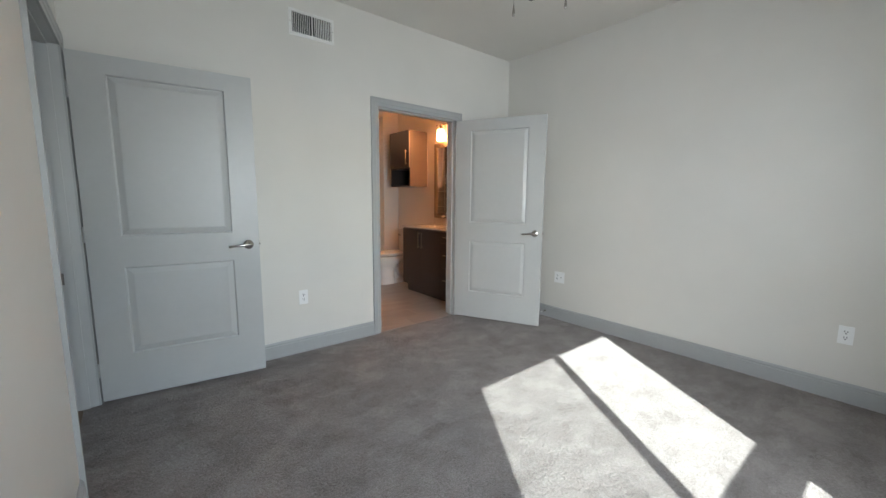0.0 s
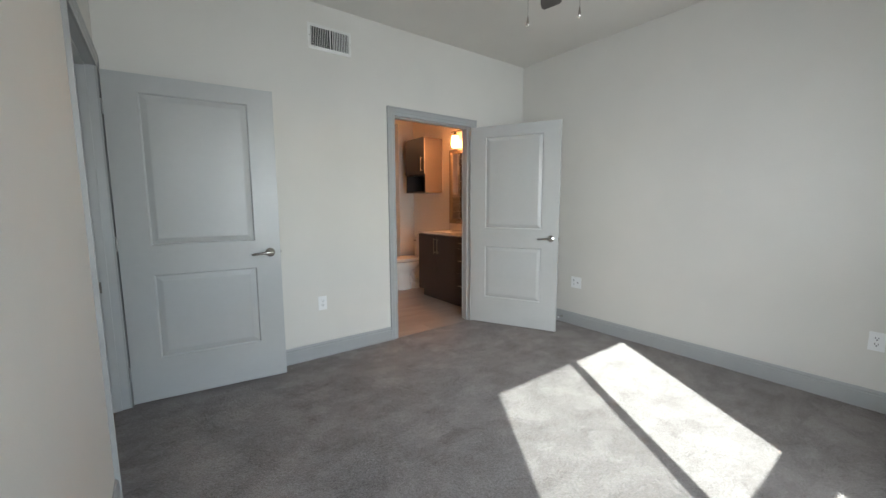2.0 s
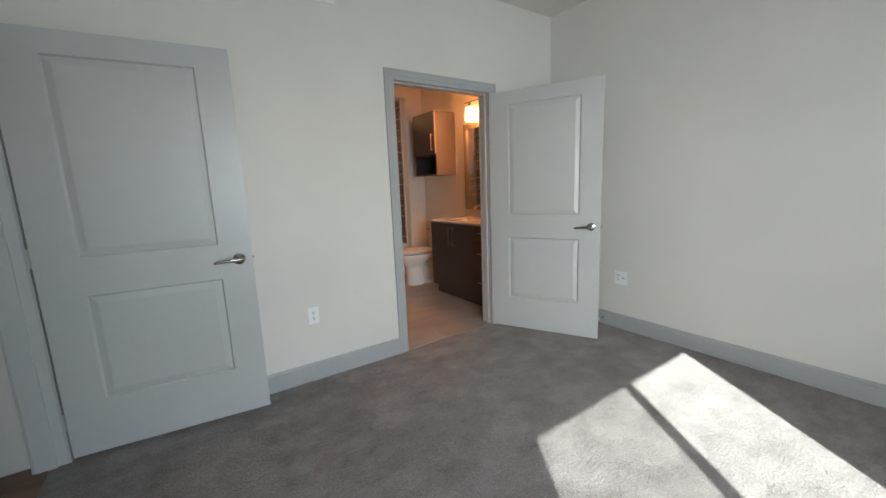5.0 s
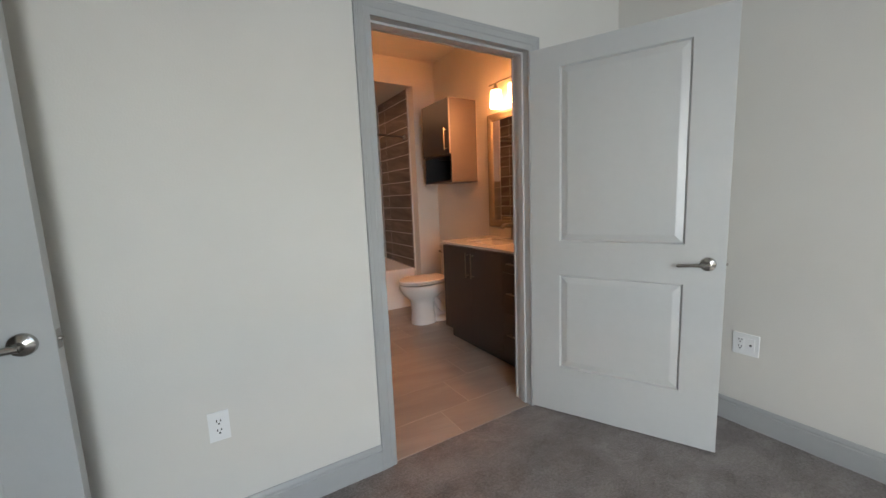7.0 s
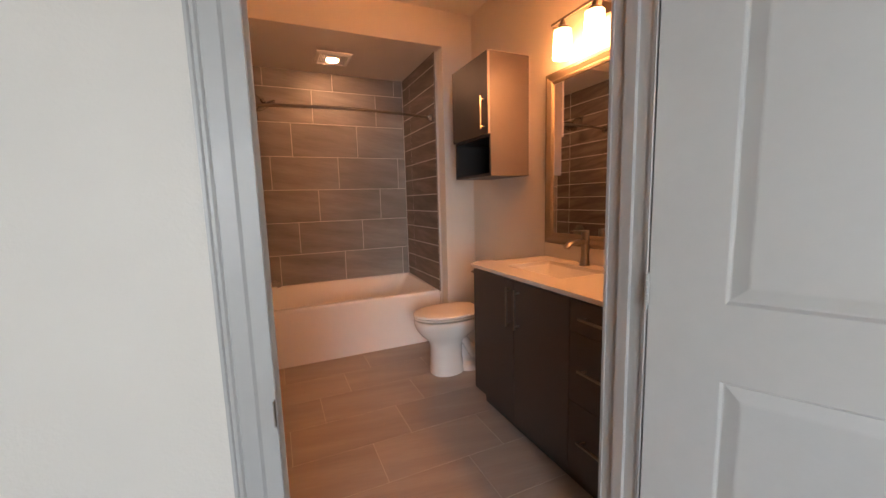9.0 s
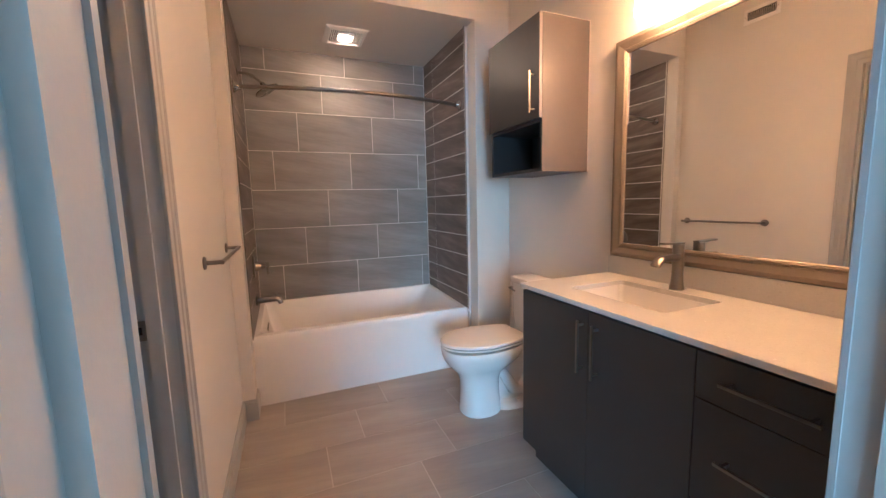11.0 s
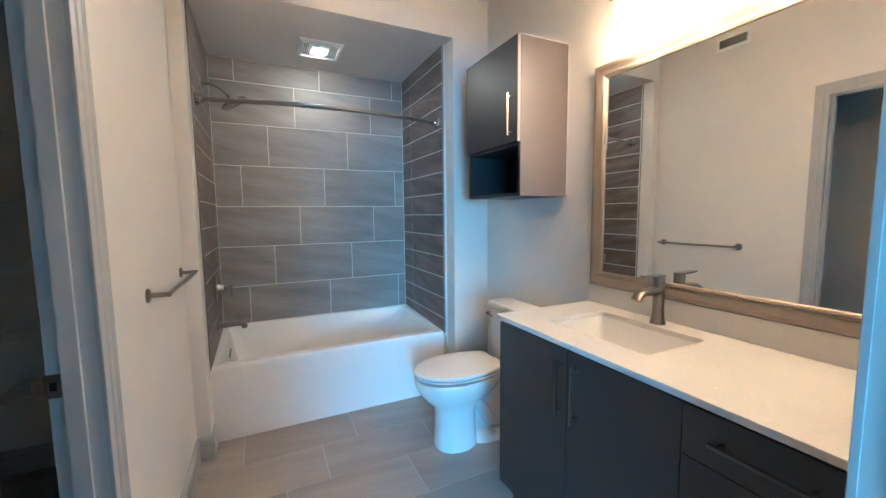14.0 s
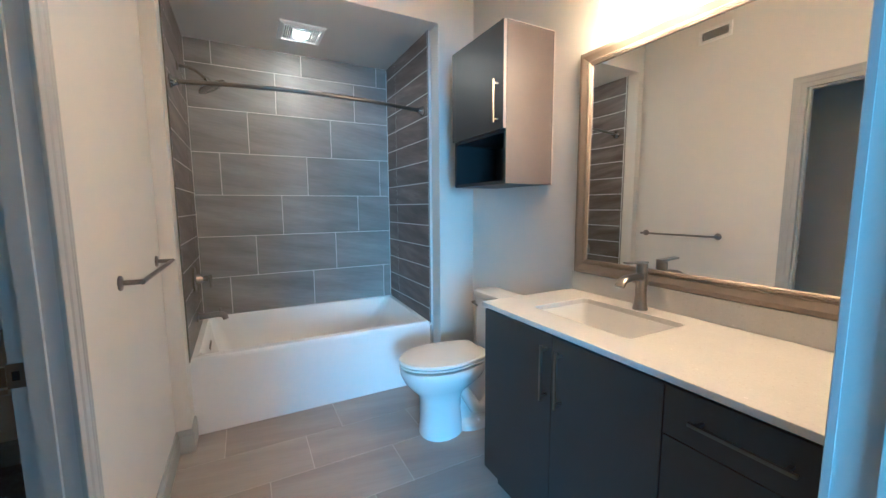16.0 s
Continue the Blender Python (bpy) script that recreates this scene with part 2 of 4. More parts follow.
FAN_GLOW = glow("lit_fan_lens", (1.0, 0.48, 0.24), 47.0)


# ---------------------------------------------------------------- mesh helpers
def box(bm, x0, y0, z0, x1, y1, z1):
    v = [bm.verts.new((x, y, z)) for z in (z0, z1) for x, y in ((x0, y0), (x1, y0), (x1, y1), (x0, y1))]
    for f in ((3, 2, 1, 0), (4, 5, 6, 7), (0, 1, 5, 4), (1, 2, 6, 5), (2, 3, 7, 6), (3, 0, 4, 7)):
        bm.faces.new([v[i] for i in f])
    return v


def frame_about(way):
    way = Vector(way).normalized()
    side = way.cross(Vector((0, 0, 1)))
    side = Vector((1, 0, 0)) if side.length < 1e-4 else side.normalized()
    return side, way.cross(side).normalized()


def rings(bm, loops, close=True, caps=True):
    """Skins a row of closed loops of points."""
    made = [[bm.verts.new(p) for p in loop] for loop in loops]
    n = len(made[0])
    for a, b in zip(made, made[1:]):
        for i in range(n if close else n - 1):
            j = (i + 1) % n
            bm.faces.new((a[i], a[j], b[j], b[i]))
    if caps:
        bm.faces.new(made[0][::-1])
        bm.faces.new(made[-1])
    return made


def tube(bm, pts, r, n=12, caps=True):
    pts = [Vector(p) for p in pts]
    radii = r if isinstance(r, (list, tuple)) else [r] * len(pts)
    loops, side = [], None
    for i, p in enumerate(pts):
        way = (pts[min(i + 1, len(pts) - 1)] - pts[max(i - 1, 0)]).normalized()
        if side is None:
            side, _ = frame_about(way)
        side = (side - way * side.dot(way)).normalized()
        up = way.cross(side)
        loops.append([p + radii[i] * (math.cos(a) * side + math.sin(a) * up) for a in (2 * math.pi * k / n for k in range(n))])
    return rings(bm, loops, caps=caps)


def cyl(bm, a, b, r, r2=None, n=20):
    return tube(bm, [a, b], [r, r if r2 is None else r2], n)


def lathe(bm, profile, origin=(0, 0, 0), way=(0, 0, 1), n=28, caps=True):
    """profile: (radius, distance along way)."""
    side, up = frame_about(way)
    way, o = Vector(way).normalized(), Vector(origin)
    return rings(bm, [[o + way * d + r * (math.cos(a) * side + math.sin(a) * up) for a in (2 * math.pi * k / n for k in range(n))] for r, d in profile], caps=caps)


def bevelled(bm, width, segments=2, angle=30):
    edges = [e for e in bm.edges if len(e.link_faces) == 2 and e.calc_face_angle(0) > radians(angle)]
    bmesh.ops.bevel(bm, geom=edges, offset=width, segments=segments, profile=0.6, affect="EDGES", clamp_overlap=True)
    return bm


def mesh_from(name, bm, material, smooth=None):
    bmesh.ops.recalc_face_normals(bm, faces=bm.faces)
    me = bpy.data.meshes.new(name)
    bm.to_mesh(me)
    bm.free()
    me.materials.append(material)
    if smooth:
        me.polygons.foreach_set("use_smooth", [True] * len(me.polygons))
        me.set_sharp_from_angle(angle=radians(smooth))
    return me


def part(name, bm, material, parent=None, label="", smooth=None):
    ob = new(name, mesh_from(name, bm, material, smooth))
    ob.parent = parent
    return tagged(ob, label)


def block(name, size, material, parent=None, label="", bevel=0.0, segments=2):
    """size: x0, y0, z0, x1, y1, z1."""
    bm = bmesh.new()
    box(bm, *size)
    if bevel:
        bevelled(bm, bevel, segments)
    return part(name, bm, material, parent, label)


def thing(name, place, rz=0, label="", category="", group=""):
    ob = new(name)
    ob.matrix_basis = pose(*place, 0, 0, rz)
    ob.empty_display_size = 0.1
    return tagged(ob, label, category, group)


def setting(name, boxes, material, label="", bevel=0.0):
    bm = bmesh.new()
    for b in boxes:
        box(bm, *b)
    if bevel:
        bevelled(bm, bevel, 1)
    return tagged(part(name, bm, material), label, kind="structure")


# ---------------------------------------------------------------- the shell
H = 2.80            # ceiling
XE = 3.94           # east wall of the bedroom
XM = 3.905          # mirror wall of the bathroom
YN = 3.60           # bedroom face of the wall between the rooms
YB = 3.721          # bathroom face of it
XW = 0.27           # bedroom face of the entry wall
XB = 2.030          # bathroom face of the closet wall
YA = 5.89           # front of the tub alcove
YT = 6.868          # back wall of the alcove behind its tiles
DOOR_X = (2.243, 3.15)
ENTRY_Y = (2.615, 3.53)
CLOSET_Y = (3.888, 4.712)
HEAD = 2.06
CLOSET_HEAD = 2.085

setting("wall_south", [(0.15, -0.07, 0, 0.652, 0, H), (2.350, -0.07, 0, 4.08, 0, H), (0.652, -0.07, 0, 2.350, 0, 0.26), (0.652, -0.07, 2.10, 2.350, 0, H)], WALL)
setting("wall_east", [(XE, 0, 0, XE + 0.12, YN, H), (XM, YB, 0, XE + 0.12, 7.0, H)], WALL)
setting("wall_north", [(-1.3, YN, 0, DOOR_X[0] - 0.018, YB, H), (DOOR_X[1] + 0.018, YN, 0, XE + 0.12, YB, H), (DOOR_X[0] - 0.018, YN, HEAD + 0.018, DOOR_X[1] + 0.018, YB, H)], WALL)
setting("wall_west", [(0.15, 0, 0, XW, ENTRY_Y[0] - 0.018, H), (0.15, ENTRY_Y[1] + 0.018, 0, XW, YN, H), (0.15, ENTRY_Y[0] - 0.018, HEAD + 0.018, XW, ENTRY_Y[1] + 0.018, H)], WALL)
setting("wall_closet", [(XB - 0.097, YB, 0, XB, CLOSET_Y[0] - 0.018, H), (XB - 0.097, CLOSET_Y[1] + 0.018, 0, XB, 7.0, H), (XB - 0.097, CLOSET_Y[0] - 0.018, CLOSET_HEAD + 0.018, XB, CLOSET_Y[1] + 0.018, H)], WALL)
setting("wall_alcove_pier", [(XB, YA, 0, 2.100, 7.0, H)], WALL, bevel=0.002)
setting("wall_alcove_pier_east", [(3.631, YA, 0, XM, 7.0, H), (3.6185, 6.010, 0, 3.6307, 7.0, 2.522)], WALL, bevel=0.0015)
setting("wall_alcove_header", [(2.100, YA, 2.522, 3.631, 7.0, H)], WALL)
setting("wall_alcove_back", [(2.100, YT, 0, 3.618, 7.0, 2.522)], WALL)
setting("wall_hall", [(-1.3, 0.9, 0, -1.2, YN, H), (-1.3, 0.8, 0, 0.15, 0.9, H)], WALL)
setting("wall_closet_far", [(0.50, YB, 0, 0.60, 6.31, H), (0.60, 6.21, 0, XB - 0.097, 6.31, H)], WALL)
setting("ceiling", [(-1.3, -0.07, H, 4.08, 7.0, H + 0.15)], CEILING)
setting("floor_slab", [(-1.3, -0.07, -0.25, 4.08, 7.0, -0.03)], CONCRETE)
setting("floor_hall", [(-1.2, 0.9, -0.03, 0.20, YN, -0.004)], HALL_FLOOR)
setting("floor_closet", [(0.60, YB, -0.03, XB - 0.06, 6.21, -0.002)], CLOSET_CARPET)
setting("floor_grout", [(XB - 0.06, YN + 0.012, -0.03, XM, 6.12, -0.0012)], FLOOR_GROUT)
setting("ground", [(-300, -300, -3.6, 300, 300, -3.5)], CONCRETE)


def carpet():
    """One sheet with a softly uneven pile."""
    bm = bmesh.new()
    x0, x1, y0, y1, n, m = 0.20, XE, 0.0, YN + 0.010, 150, 150
    grid = []
    for j in range(m + 1):
        row = []
        for i in range(n + 1):
            x, y = x0 + (x1 - x0) * i / n, y0 + (y1 - y0) * j / m
            z = 0.0018 * noise.noise(Vector((x * 9, y * 9, 0))) + 0.0014 * noise.noise(Vector((x * 26, y * 26, 3)))
            row.append(bm.verts.new((x, y, z - 0.001)))
        grid.append(row)
    for j in range(m):
        for i in range(n):
            bm.faces.new((grid[j][i], grid[j][i + 1], grid[j + 1][i + 1], grid[j + 1][i]))
    low = [bm.verts.new((x, y, -0.028)) for x, y in ((x0, y0), (x1, y0), (x1, y1), (x0, y1))]
    bm.faces.new(low[::-1])
    bm.faces.new([grid[m][i] for i in range(n + 1)] + [low[2], low[3]])
    ob = part("floor", bm, CARPET, smooth=60)
    return tagged(ob, kind="structure")


carpet()

# ---------------------------------------------------------------- trim
CASING = [(-0.004, 0.0), (-0.004, 0.0095), (-0.002, 0.0110), (0.0225, 0.0112), (0.028, 0.0145), (0.052, 0.0145), (0.0535, 0.0135), (0.0575, 0.0162), (0.0610, 0.0162), (0.0622, 0.0152), (0.0655, 0.0176), (0.0700, 0.0176), (0.0700, 0.0)]


def casing(name, a, b, head, to_world):
    """Door trim round an opening from a to b: to_world(u, z, proud)."""
    bm = bmesh.new()
    s = 1 if b > a else -1
    loops = [[to_world(u - s * k * d, z + kz * d, h) for d, h in CASING] for u, z, k, kz in ((a, 0.0, 1, 0), (a, head, 1, 1), (b, head, -1, 1), (b, 0.0, -1, 0))]
    rings(bm, loops)
    return tagged(part(name, bm, TRIM), kind="structure")


def jamb(name, a, b, head, to_world, depth, stop):
    """Lining of an opening with its stop. depth: (d0, d1) through the wall; stop: (d0, d1)."""
    bm = bmesh.new()

    def slab(u0, z0, d0, u1, z1, d1):
        p = [to_world(u, z, d) for u in (u0, u1) for z in (z0, z1) for d in (d0, d1)]
        lo, hi = [min(q[i] for q in p) for i in range(3)], [max(q[i] for q in p) for i in range(3)]
        box(bm, *lo, *hi)
    for u0, u1 in ((a - 0.018, a), (b, b + 0.018)):
        slab(u0, -0.004, depth[0], u1, head, depth[1])
    slab(a - 0.018, head, depth[0], b + 0.018, head + 0.018, depth[1])
    for u0, u1 in ((a, a + 0.011), (b - 0.011, b)):
        slab(u0, -0.003, stop[0], u1, head - 0.011, stop[1])
    slab(a, head - 0.011, stop[0], b, head, stop[1])
    bevelled(bm, 0.0015, 1)
    return tagged(part(name, bm, DOOR), kind="structure")


north = lambda u, z, d: Vector((u, YN - d, z))          # proud towards the bedroom
north_back = lambda u, z, d: Vector((u, YB + d, z))
through_north = lambda u, z, d: Vector((u, YN + d, z))
west = lambda u, z, d: Vector((XW + d, u, z))
west_back = lambda u, z, d: Vector((0.15 - d, u, z))
through_west = lambda u, z, d: Vector((XW - d, u, z))
closet_face = lambda u, z, d: Vector((XB + d, u, z))
through_closet = lambda u, z, d: Vector((XB - d, u, z))

casing("trim_bathroom_door", *DOOR_X, HEAD, north)
casing("trim_bathroom_door_back", *DOOR_X, HEAD, north_back)
jamb("door_frame_bathroom", *DOOR_X, HEAD, through_north, (-0.001, 0.121), (0.040, 0.075))
casing("trim_entry", *ENTRY_Y, HEAD, west)
casing("trim_entry_back", *ENTRY_Y, HEAD, west_back)
jamb("door_frame_entry", *ENTRY_Y, HEAD, through_west, (-0.001, 0.121), (0.040, 0.075))
casing("trim_closet", *CLOSET_Y, CLOSET_HEAD, closet_face)
jamb("door_frame_closet", *CLOSET_Y, CLOSET_HEAD, through_closet, (-0.001, 0.099), (0.033, 0.069))

SKIRTING = [(0.0, -0.003), (0.0140, -0.003), (0.0140, 0.096), (0.0100, 0.100), (0.0100, 0.104), (0.0130, 0.108), (0.0125, 0.113), (0.0080, 0.123), (0.0050, 0.127), (0.0, 0.127)]


def baseboard(a, b, out, miter=(0, 0)):
    """Skirting along a wall from a to b (plan points), standing proud towards out. miter: how far each end runs out with the depth."""
    a, b, out = Vector((*a, 0)), Vector((*b, 0)), Vector((*out, 0))
    way = (b - a).normalized()
    bm = bmesh.new()
    rings(bm, [[p + out * d + way * (s * d) + Vector((0, 0, z)) for d, z in SKIRTING] for p, s in ((a, miter[0]), (b, miter[1]))])
    return tagged(part("baseboard", bm, TRIM), kind="structure")


baseboard((XW, YN), (DOOR_X[0] - 0.070, YN), (0, -1), (1, 0))
baseboard((DOOR_X[1] + 0.070, YN), (XE, YN), (0, -1), (0, -1))
baseboard((XE, YN), (XE, 0), (-1, 0), (1, -1))
baseboard((XE, 0), (XW, 0), (0, 1), (1, -1))
baseboard((XW, 0), (XW, ENTRY_Y[0] - 0.070), (1, 0), (1, 0))
baseboard((XB, CLOSET_Y[1] + 0.070), (XB, YA), (1, 0), (0, -1))
baseboard((XB, YA), (2.100, YA), (0, -1), (1, 1))
baseboard((2.100, YA), (2.100, 6.035), (1, 0), (-1, 0))
baseboard((3.631, YA), (XM, YA), (0, -1), (-1, -1))
baseboard((XM, YA), (XM, 4.915), (-1, 0), (1, 0))
baseboard((XB - 0.097, 6.21), (0.60, 6.21), (0, -1), (1, -1))
baseboard((0.60, 6.21), (0.60, YB), (1, 0), (1, -1))
baseboard((XB - 0.097, CLOSET_Y[1] + 0.07), (XB - 0.097, 6.21), (-1, 0), (0, -1))


# ---------------------------------------------------------------- window
def window_unit():
    w = thing("window_1", (0, 0, 0), 0, "white vinyl window with two tall lights and a low light under each")
    w["kind"] = "structure"
    for size in ((0.654, 0.692), (1.510, 1.577), (2.312, 2.348)):
        block("window_frame", (size[0], -0.065, 0.262, size[1], -0.035, 2.098), VINYL, w, bevel=0.003)
    for x0, x1, rails in ((0.692, 1.510, ((0.262, 0.31), (0.693, 0.866), (2.038, 2.098))), (1.577, 2.312, ((0.262, 0.31), (0.693, 0.866), (2.038, 2.098)))):
        for z0, z1 in rails:
            block("window_rail", (x0 + 0.001, -0.065, z0, x1 - 0.001, -0.035, z1), VINYL, w, bevel=0.003)
    for x0, x1, m in ((0.692, 1.510, PANE), (1.577, 2.312, PANE)):
        for z0, z1 in ((0.31, 0.693), (0.866, 2.0375)):
            bm = bmesh.new()
            bm.faces.new([bm.verts.new(p) for p in ((x0, -0.05, z0), (x1, -0.05, z0), (x1, -0.05, z1), (x0, -0.05, z1))])
            part("pane", bm, m, w).visible_shadow = False
    screen = bmesh.new()
    for k in range(240):
        z = 0.868 + 1.168 * k / 239
        box(screen, 0.693, -0.0612, z - 0.0004, 1.509, -0.0606, z + 0.0004)
    for k in range(165):
        x = 0.694 + 0.814 * k / 164
        box(screen, x - 0.0003, -0.0605, 0.867, x + 0.0003, -0.0599, 2.037)
    tagged(part("insect_screen", screen, DARK, w), "fine dark insect screen", kind="stuff")
    sill = setting("window_sill", [(0.62, -0.034, 0.240, 2.38, 0.03, 0.2595)], TRIM, bevel=0.003)
    return w


window_unit()


# ---------------------------------------------------------------- doors
def door_slab(width, height, thick):
    """A slab along +x from the hinge, room face at y = 0, back at y = thick, with two moulded panels on both faces."""
    bm = bmesh.new()
    stile = 0.160
    panels = ((0.275, 0.815), (1.005, 1.925))
    steps = ((0.0, 0.0), (0.002, 0.002), (0.007, 0.0115), (0.010, 0.0120), (0.040, 0.0025), (0.045, 0.0018))
    xs = (0, stile, width - stile, width)
    zs = (0, panels[0][0], panels[0][1], panels[1][0], panels[1][1], height)
    for y, s in ((0.0, 1), (thick, -1)):
        v = {(i, j): bm.verts.new((x, y, z)) for i, x in enumerate(xs) for j, z in enumerate(zs)}
        for i in range(3):
            for j in range(5):
                if i == 1 and j in (1, 3):
                    x0, x1, z0, z1 = xs[1], xs[2], zs[j], zs[j + 1]
                    loop = [v[1, j], v[2, j], v[2, j + 1], v[1, j + 1]]
                    for inset, sink in steps[1:]:
                        nxt = [bm.verts.new(p) for p in ((x0 + inset, y + s * sink, z0 + inset), (x1 - inset, y + s * sink, z0 + inset), (x1 - inset, y + s * sink, z1 - inset), (x0 + inset, y + s * sink, z1 - inset))]
                        for k in range(4):
                            bm.faces.new((loop[k], loop[(k + 1) % 4], nxt[(k + 1) % 4], nxt[k]))
                        loop = nxt
                    bm.faces.new(loop)
                else:
                    bm.faces.new((v[i, j], v[i + 1, j], v[i + 1, j + 1], v[i, j + 1]))
    bm.verts.ensure_lookup_table()
    edge = lambda a, b: bm.faces.new([bm.verts.new(p) for p in ((a[0], 0, a[1]), (b[0], 0, b[1]), (b[0], thick, b[1]), (a[0], thick, a[1]))])
    corners = ((0, 0), (width, 0), (width, height), (0, height))
    for a, b in zip(corners, corners[1:] + corners[:1]):
        edge(a, b)
    return bm


def lever(door, x, z, side, toward=-1):
    """Lever set on one face. side: -1 room face (y = 0), +1 back."""
    y = 0.0 if side < 0 else 0.035
    bm = bmesh.new()
    lathe(bm, [(0.0325, 0), (0.0325, 0.004), (0.030, 0.010), (0.018, 0.016), (0.012, 0.018), (0.0105, 0.045), (0.004, 0.047)], (x, y, z), (0, side, 0))
    handle = part("rosette", bm, CHROME, door, "satin nickel rosette", smooth=40)
    bm = bmesh.new()
    yy = y + side * 0.045
    tube(bm, [(x - toward * 0.010, yy, z), (x + toward * 0.02, yy + side * 0.004, z), (x + toward * 0.06, yy + side * 0.004, z - 0.002), (x + toward * 0.115, yy, z - 0.007), (x + toward * 0.122, yy, z - 0.008)],
         [0.010, 0.0105, 0.0085, 0.0080, 0.0055], 14)
    part("lever", bm, CHROME, handle, "satin nickel lever", smooth=50)


def panel_door(name, hinge, rz, label, group):
    d = thing(name, hinge, rz, label, "door", group)
    part("slab", door_slab(0.905, 2.030, 0.035), DOOR, d)
    lever(d, 0.905 - 0.068, 0.918, -1)
    lever(d, 0.905 - 0.068, 0.918, 1)
    bm = bmesh.new()
    box(bm, 0.9045, 0.005, 0.890, 0.9062, 0.030, 0.946)
    bevelled(bm, 0.0006, 1)
    latch = part("latch_plate", bm, NICKEL, d, "nickel latch plate")
    bm = bmesh.new()
    cyl(bm, (0.905, 0.0175, 0.918), (0.914, 0.0175, 0.918), 0.007, 0.005, 12)
    part("bolt", bm, NICKEL, latch, smooth=40)
    for z in (0.20, 1.02, 1.82):
        bm = bmesh.new()
        for k in range(5):
            cyl(bm, (-0.004, -0.006, z - 0.045 + k * 0.0182), (-0.004, -0.006, z - 0.045 + k * 0.0182 + 0.0172), 0.0058, n=10)
        box(bm, -0.0022, 0.0, z - 0.044, -0.0006, 0.030, z + 0.044)
        part("hinge", bm, TRIM, d, "painted hinge")
    return d


panel_door("bathroom_door", (3.146, 3.582, 0.015), -63.8, "light grey two-panel door with nickel lever, half open beside bathroom", "bedroom doors")
panel_door("entry_door", (0.289, 3.530, 0.015), -6.3, "light grey two-panel door, folded fully open against the bedroom wall", "bedroom doors")


def strike(place, rz, label):
    s = thing("strike_plate", place, rz, label, "strike plate", "strike plates")
    bm = bmesh.new()
    box(bm, -0.016, -0.0016, -0.029, 0.016, 0.0, 0.029)
    bevelled(bm, 0.0007, 1)
    part("plate", bm, NICKEL, s)
    lip = bmesh.new()
    rings(lip, [[(x, y, z) for z in (-0.023, 0.023)] + [(x, y + 0.0015, z) for z in (0.023, -0.023)] for x, y in ((-0.0165, -0.0017), (-0.026, -0.0018), (-0.036, -0.0014), (-0.040, 0.001))])
    part("lip", lip, NICKEL, s, smooth=40)
    part("hole", boxed(-0.007, -0.0022, -0.011, 0.006, -0.0017, 0.011), DARK, s, "dark latch hole")


def boxed(*size):
    bm = bmesh.new()
    box(bm, *size)
    return bm


strike((DOOR_X[0] + 0.0005, YN + 0.021, 0.933), 90, "satin nickel strike plate on the bathroom door frame")
strike((XW - 0.021, ENTRY_Y[0] + 0.0005, 0.933), 180, "satin nickel strike plate on the entry door frame")
strike((XB - 0.087, CLOSET_Y[1] - 0.0005, 0.945), 0, "satin nickel strike plate on the closet door frame")


# ---------------------------------------------------------------- outlets, grilles
def outlet(place, rz, gangs, label):
    """Wall plate with its back at y = 0, facing -y."""
    o = thing("wall_outlet", place, rz, label, "wall outlet", "wall outlets")
    w = 0.035 if len(gangs) == 1 else 0.058
    bm = bmesh.new()
    box(bm, -w, -0.0055, -0.0575, w, -0.0003, 0.0575)
    bevelled(bm, 0.003, 2)
    part("cover_plate", bm, PLASTIC, o)
    for k, kind in enumerate(gangs):
        x = 0 if len(gangs) == 1 else (-0.023, 0.023)[k]
        ins = block("insert", (x - 0.0165, -0.0078, -0.033, x + 0.0165, -0.0057, 0.033), PLASTIC, o, bevel=0.0008)
        bm = bmesh.new()
        if kind == "duplex":
            for z in (-0.0185, 0.0185):
                box(bm, x - 0.0085, -0.0086, z + 0.000, x - 0.0050, -0.0079, z + 0.010)
                box(bm, x + 0.0045, -0.0086, z + 0.001, x + 0.0080, -0.0079, z + 0.009)
                cyl(bm, (x, -0.0079, z - 0.007), (x, -0.0086, z - 0.007), 0.0036, n=12)
        else:
            cyl(bm, (x, -0.0079, 0), (x, -0.0120, 0), 0.0060, 0.005, 12)
        part("slots", bm, DARK, ins)
        for z in (-0.048, 0.048):
            bm = bmesh.new()
            cyl(bm, (x, -0.0056, z), (x, -0.0066, z), 0.0028, 0.0024, 12)
            part("screw", bm, PLASTIC, o)


outlet((1.537, YN, 0.458), 0, ["duplex"], "white duplex outlet low on the wall between the two doors")
outlet((XE, 2.815, 0.452), -90, ["duplex", "jack"], "white double plate with outlet and cable jack above the baseboard")
outlet((XE, 0.735, 0.430), -90, ["duplex"], "white duplex outlet low on the long bare wall")


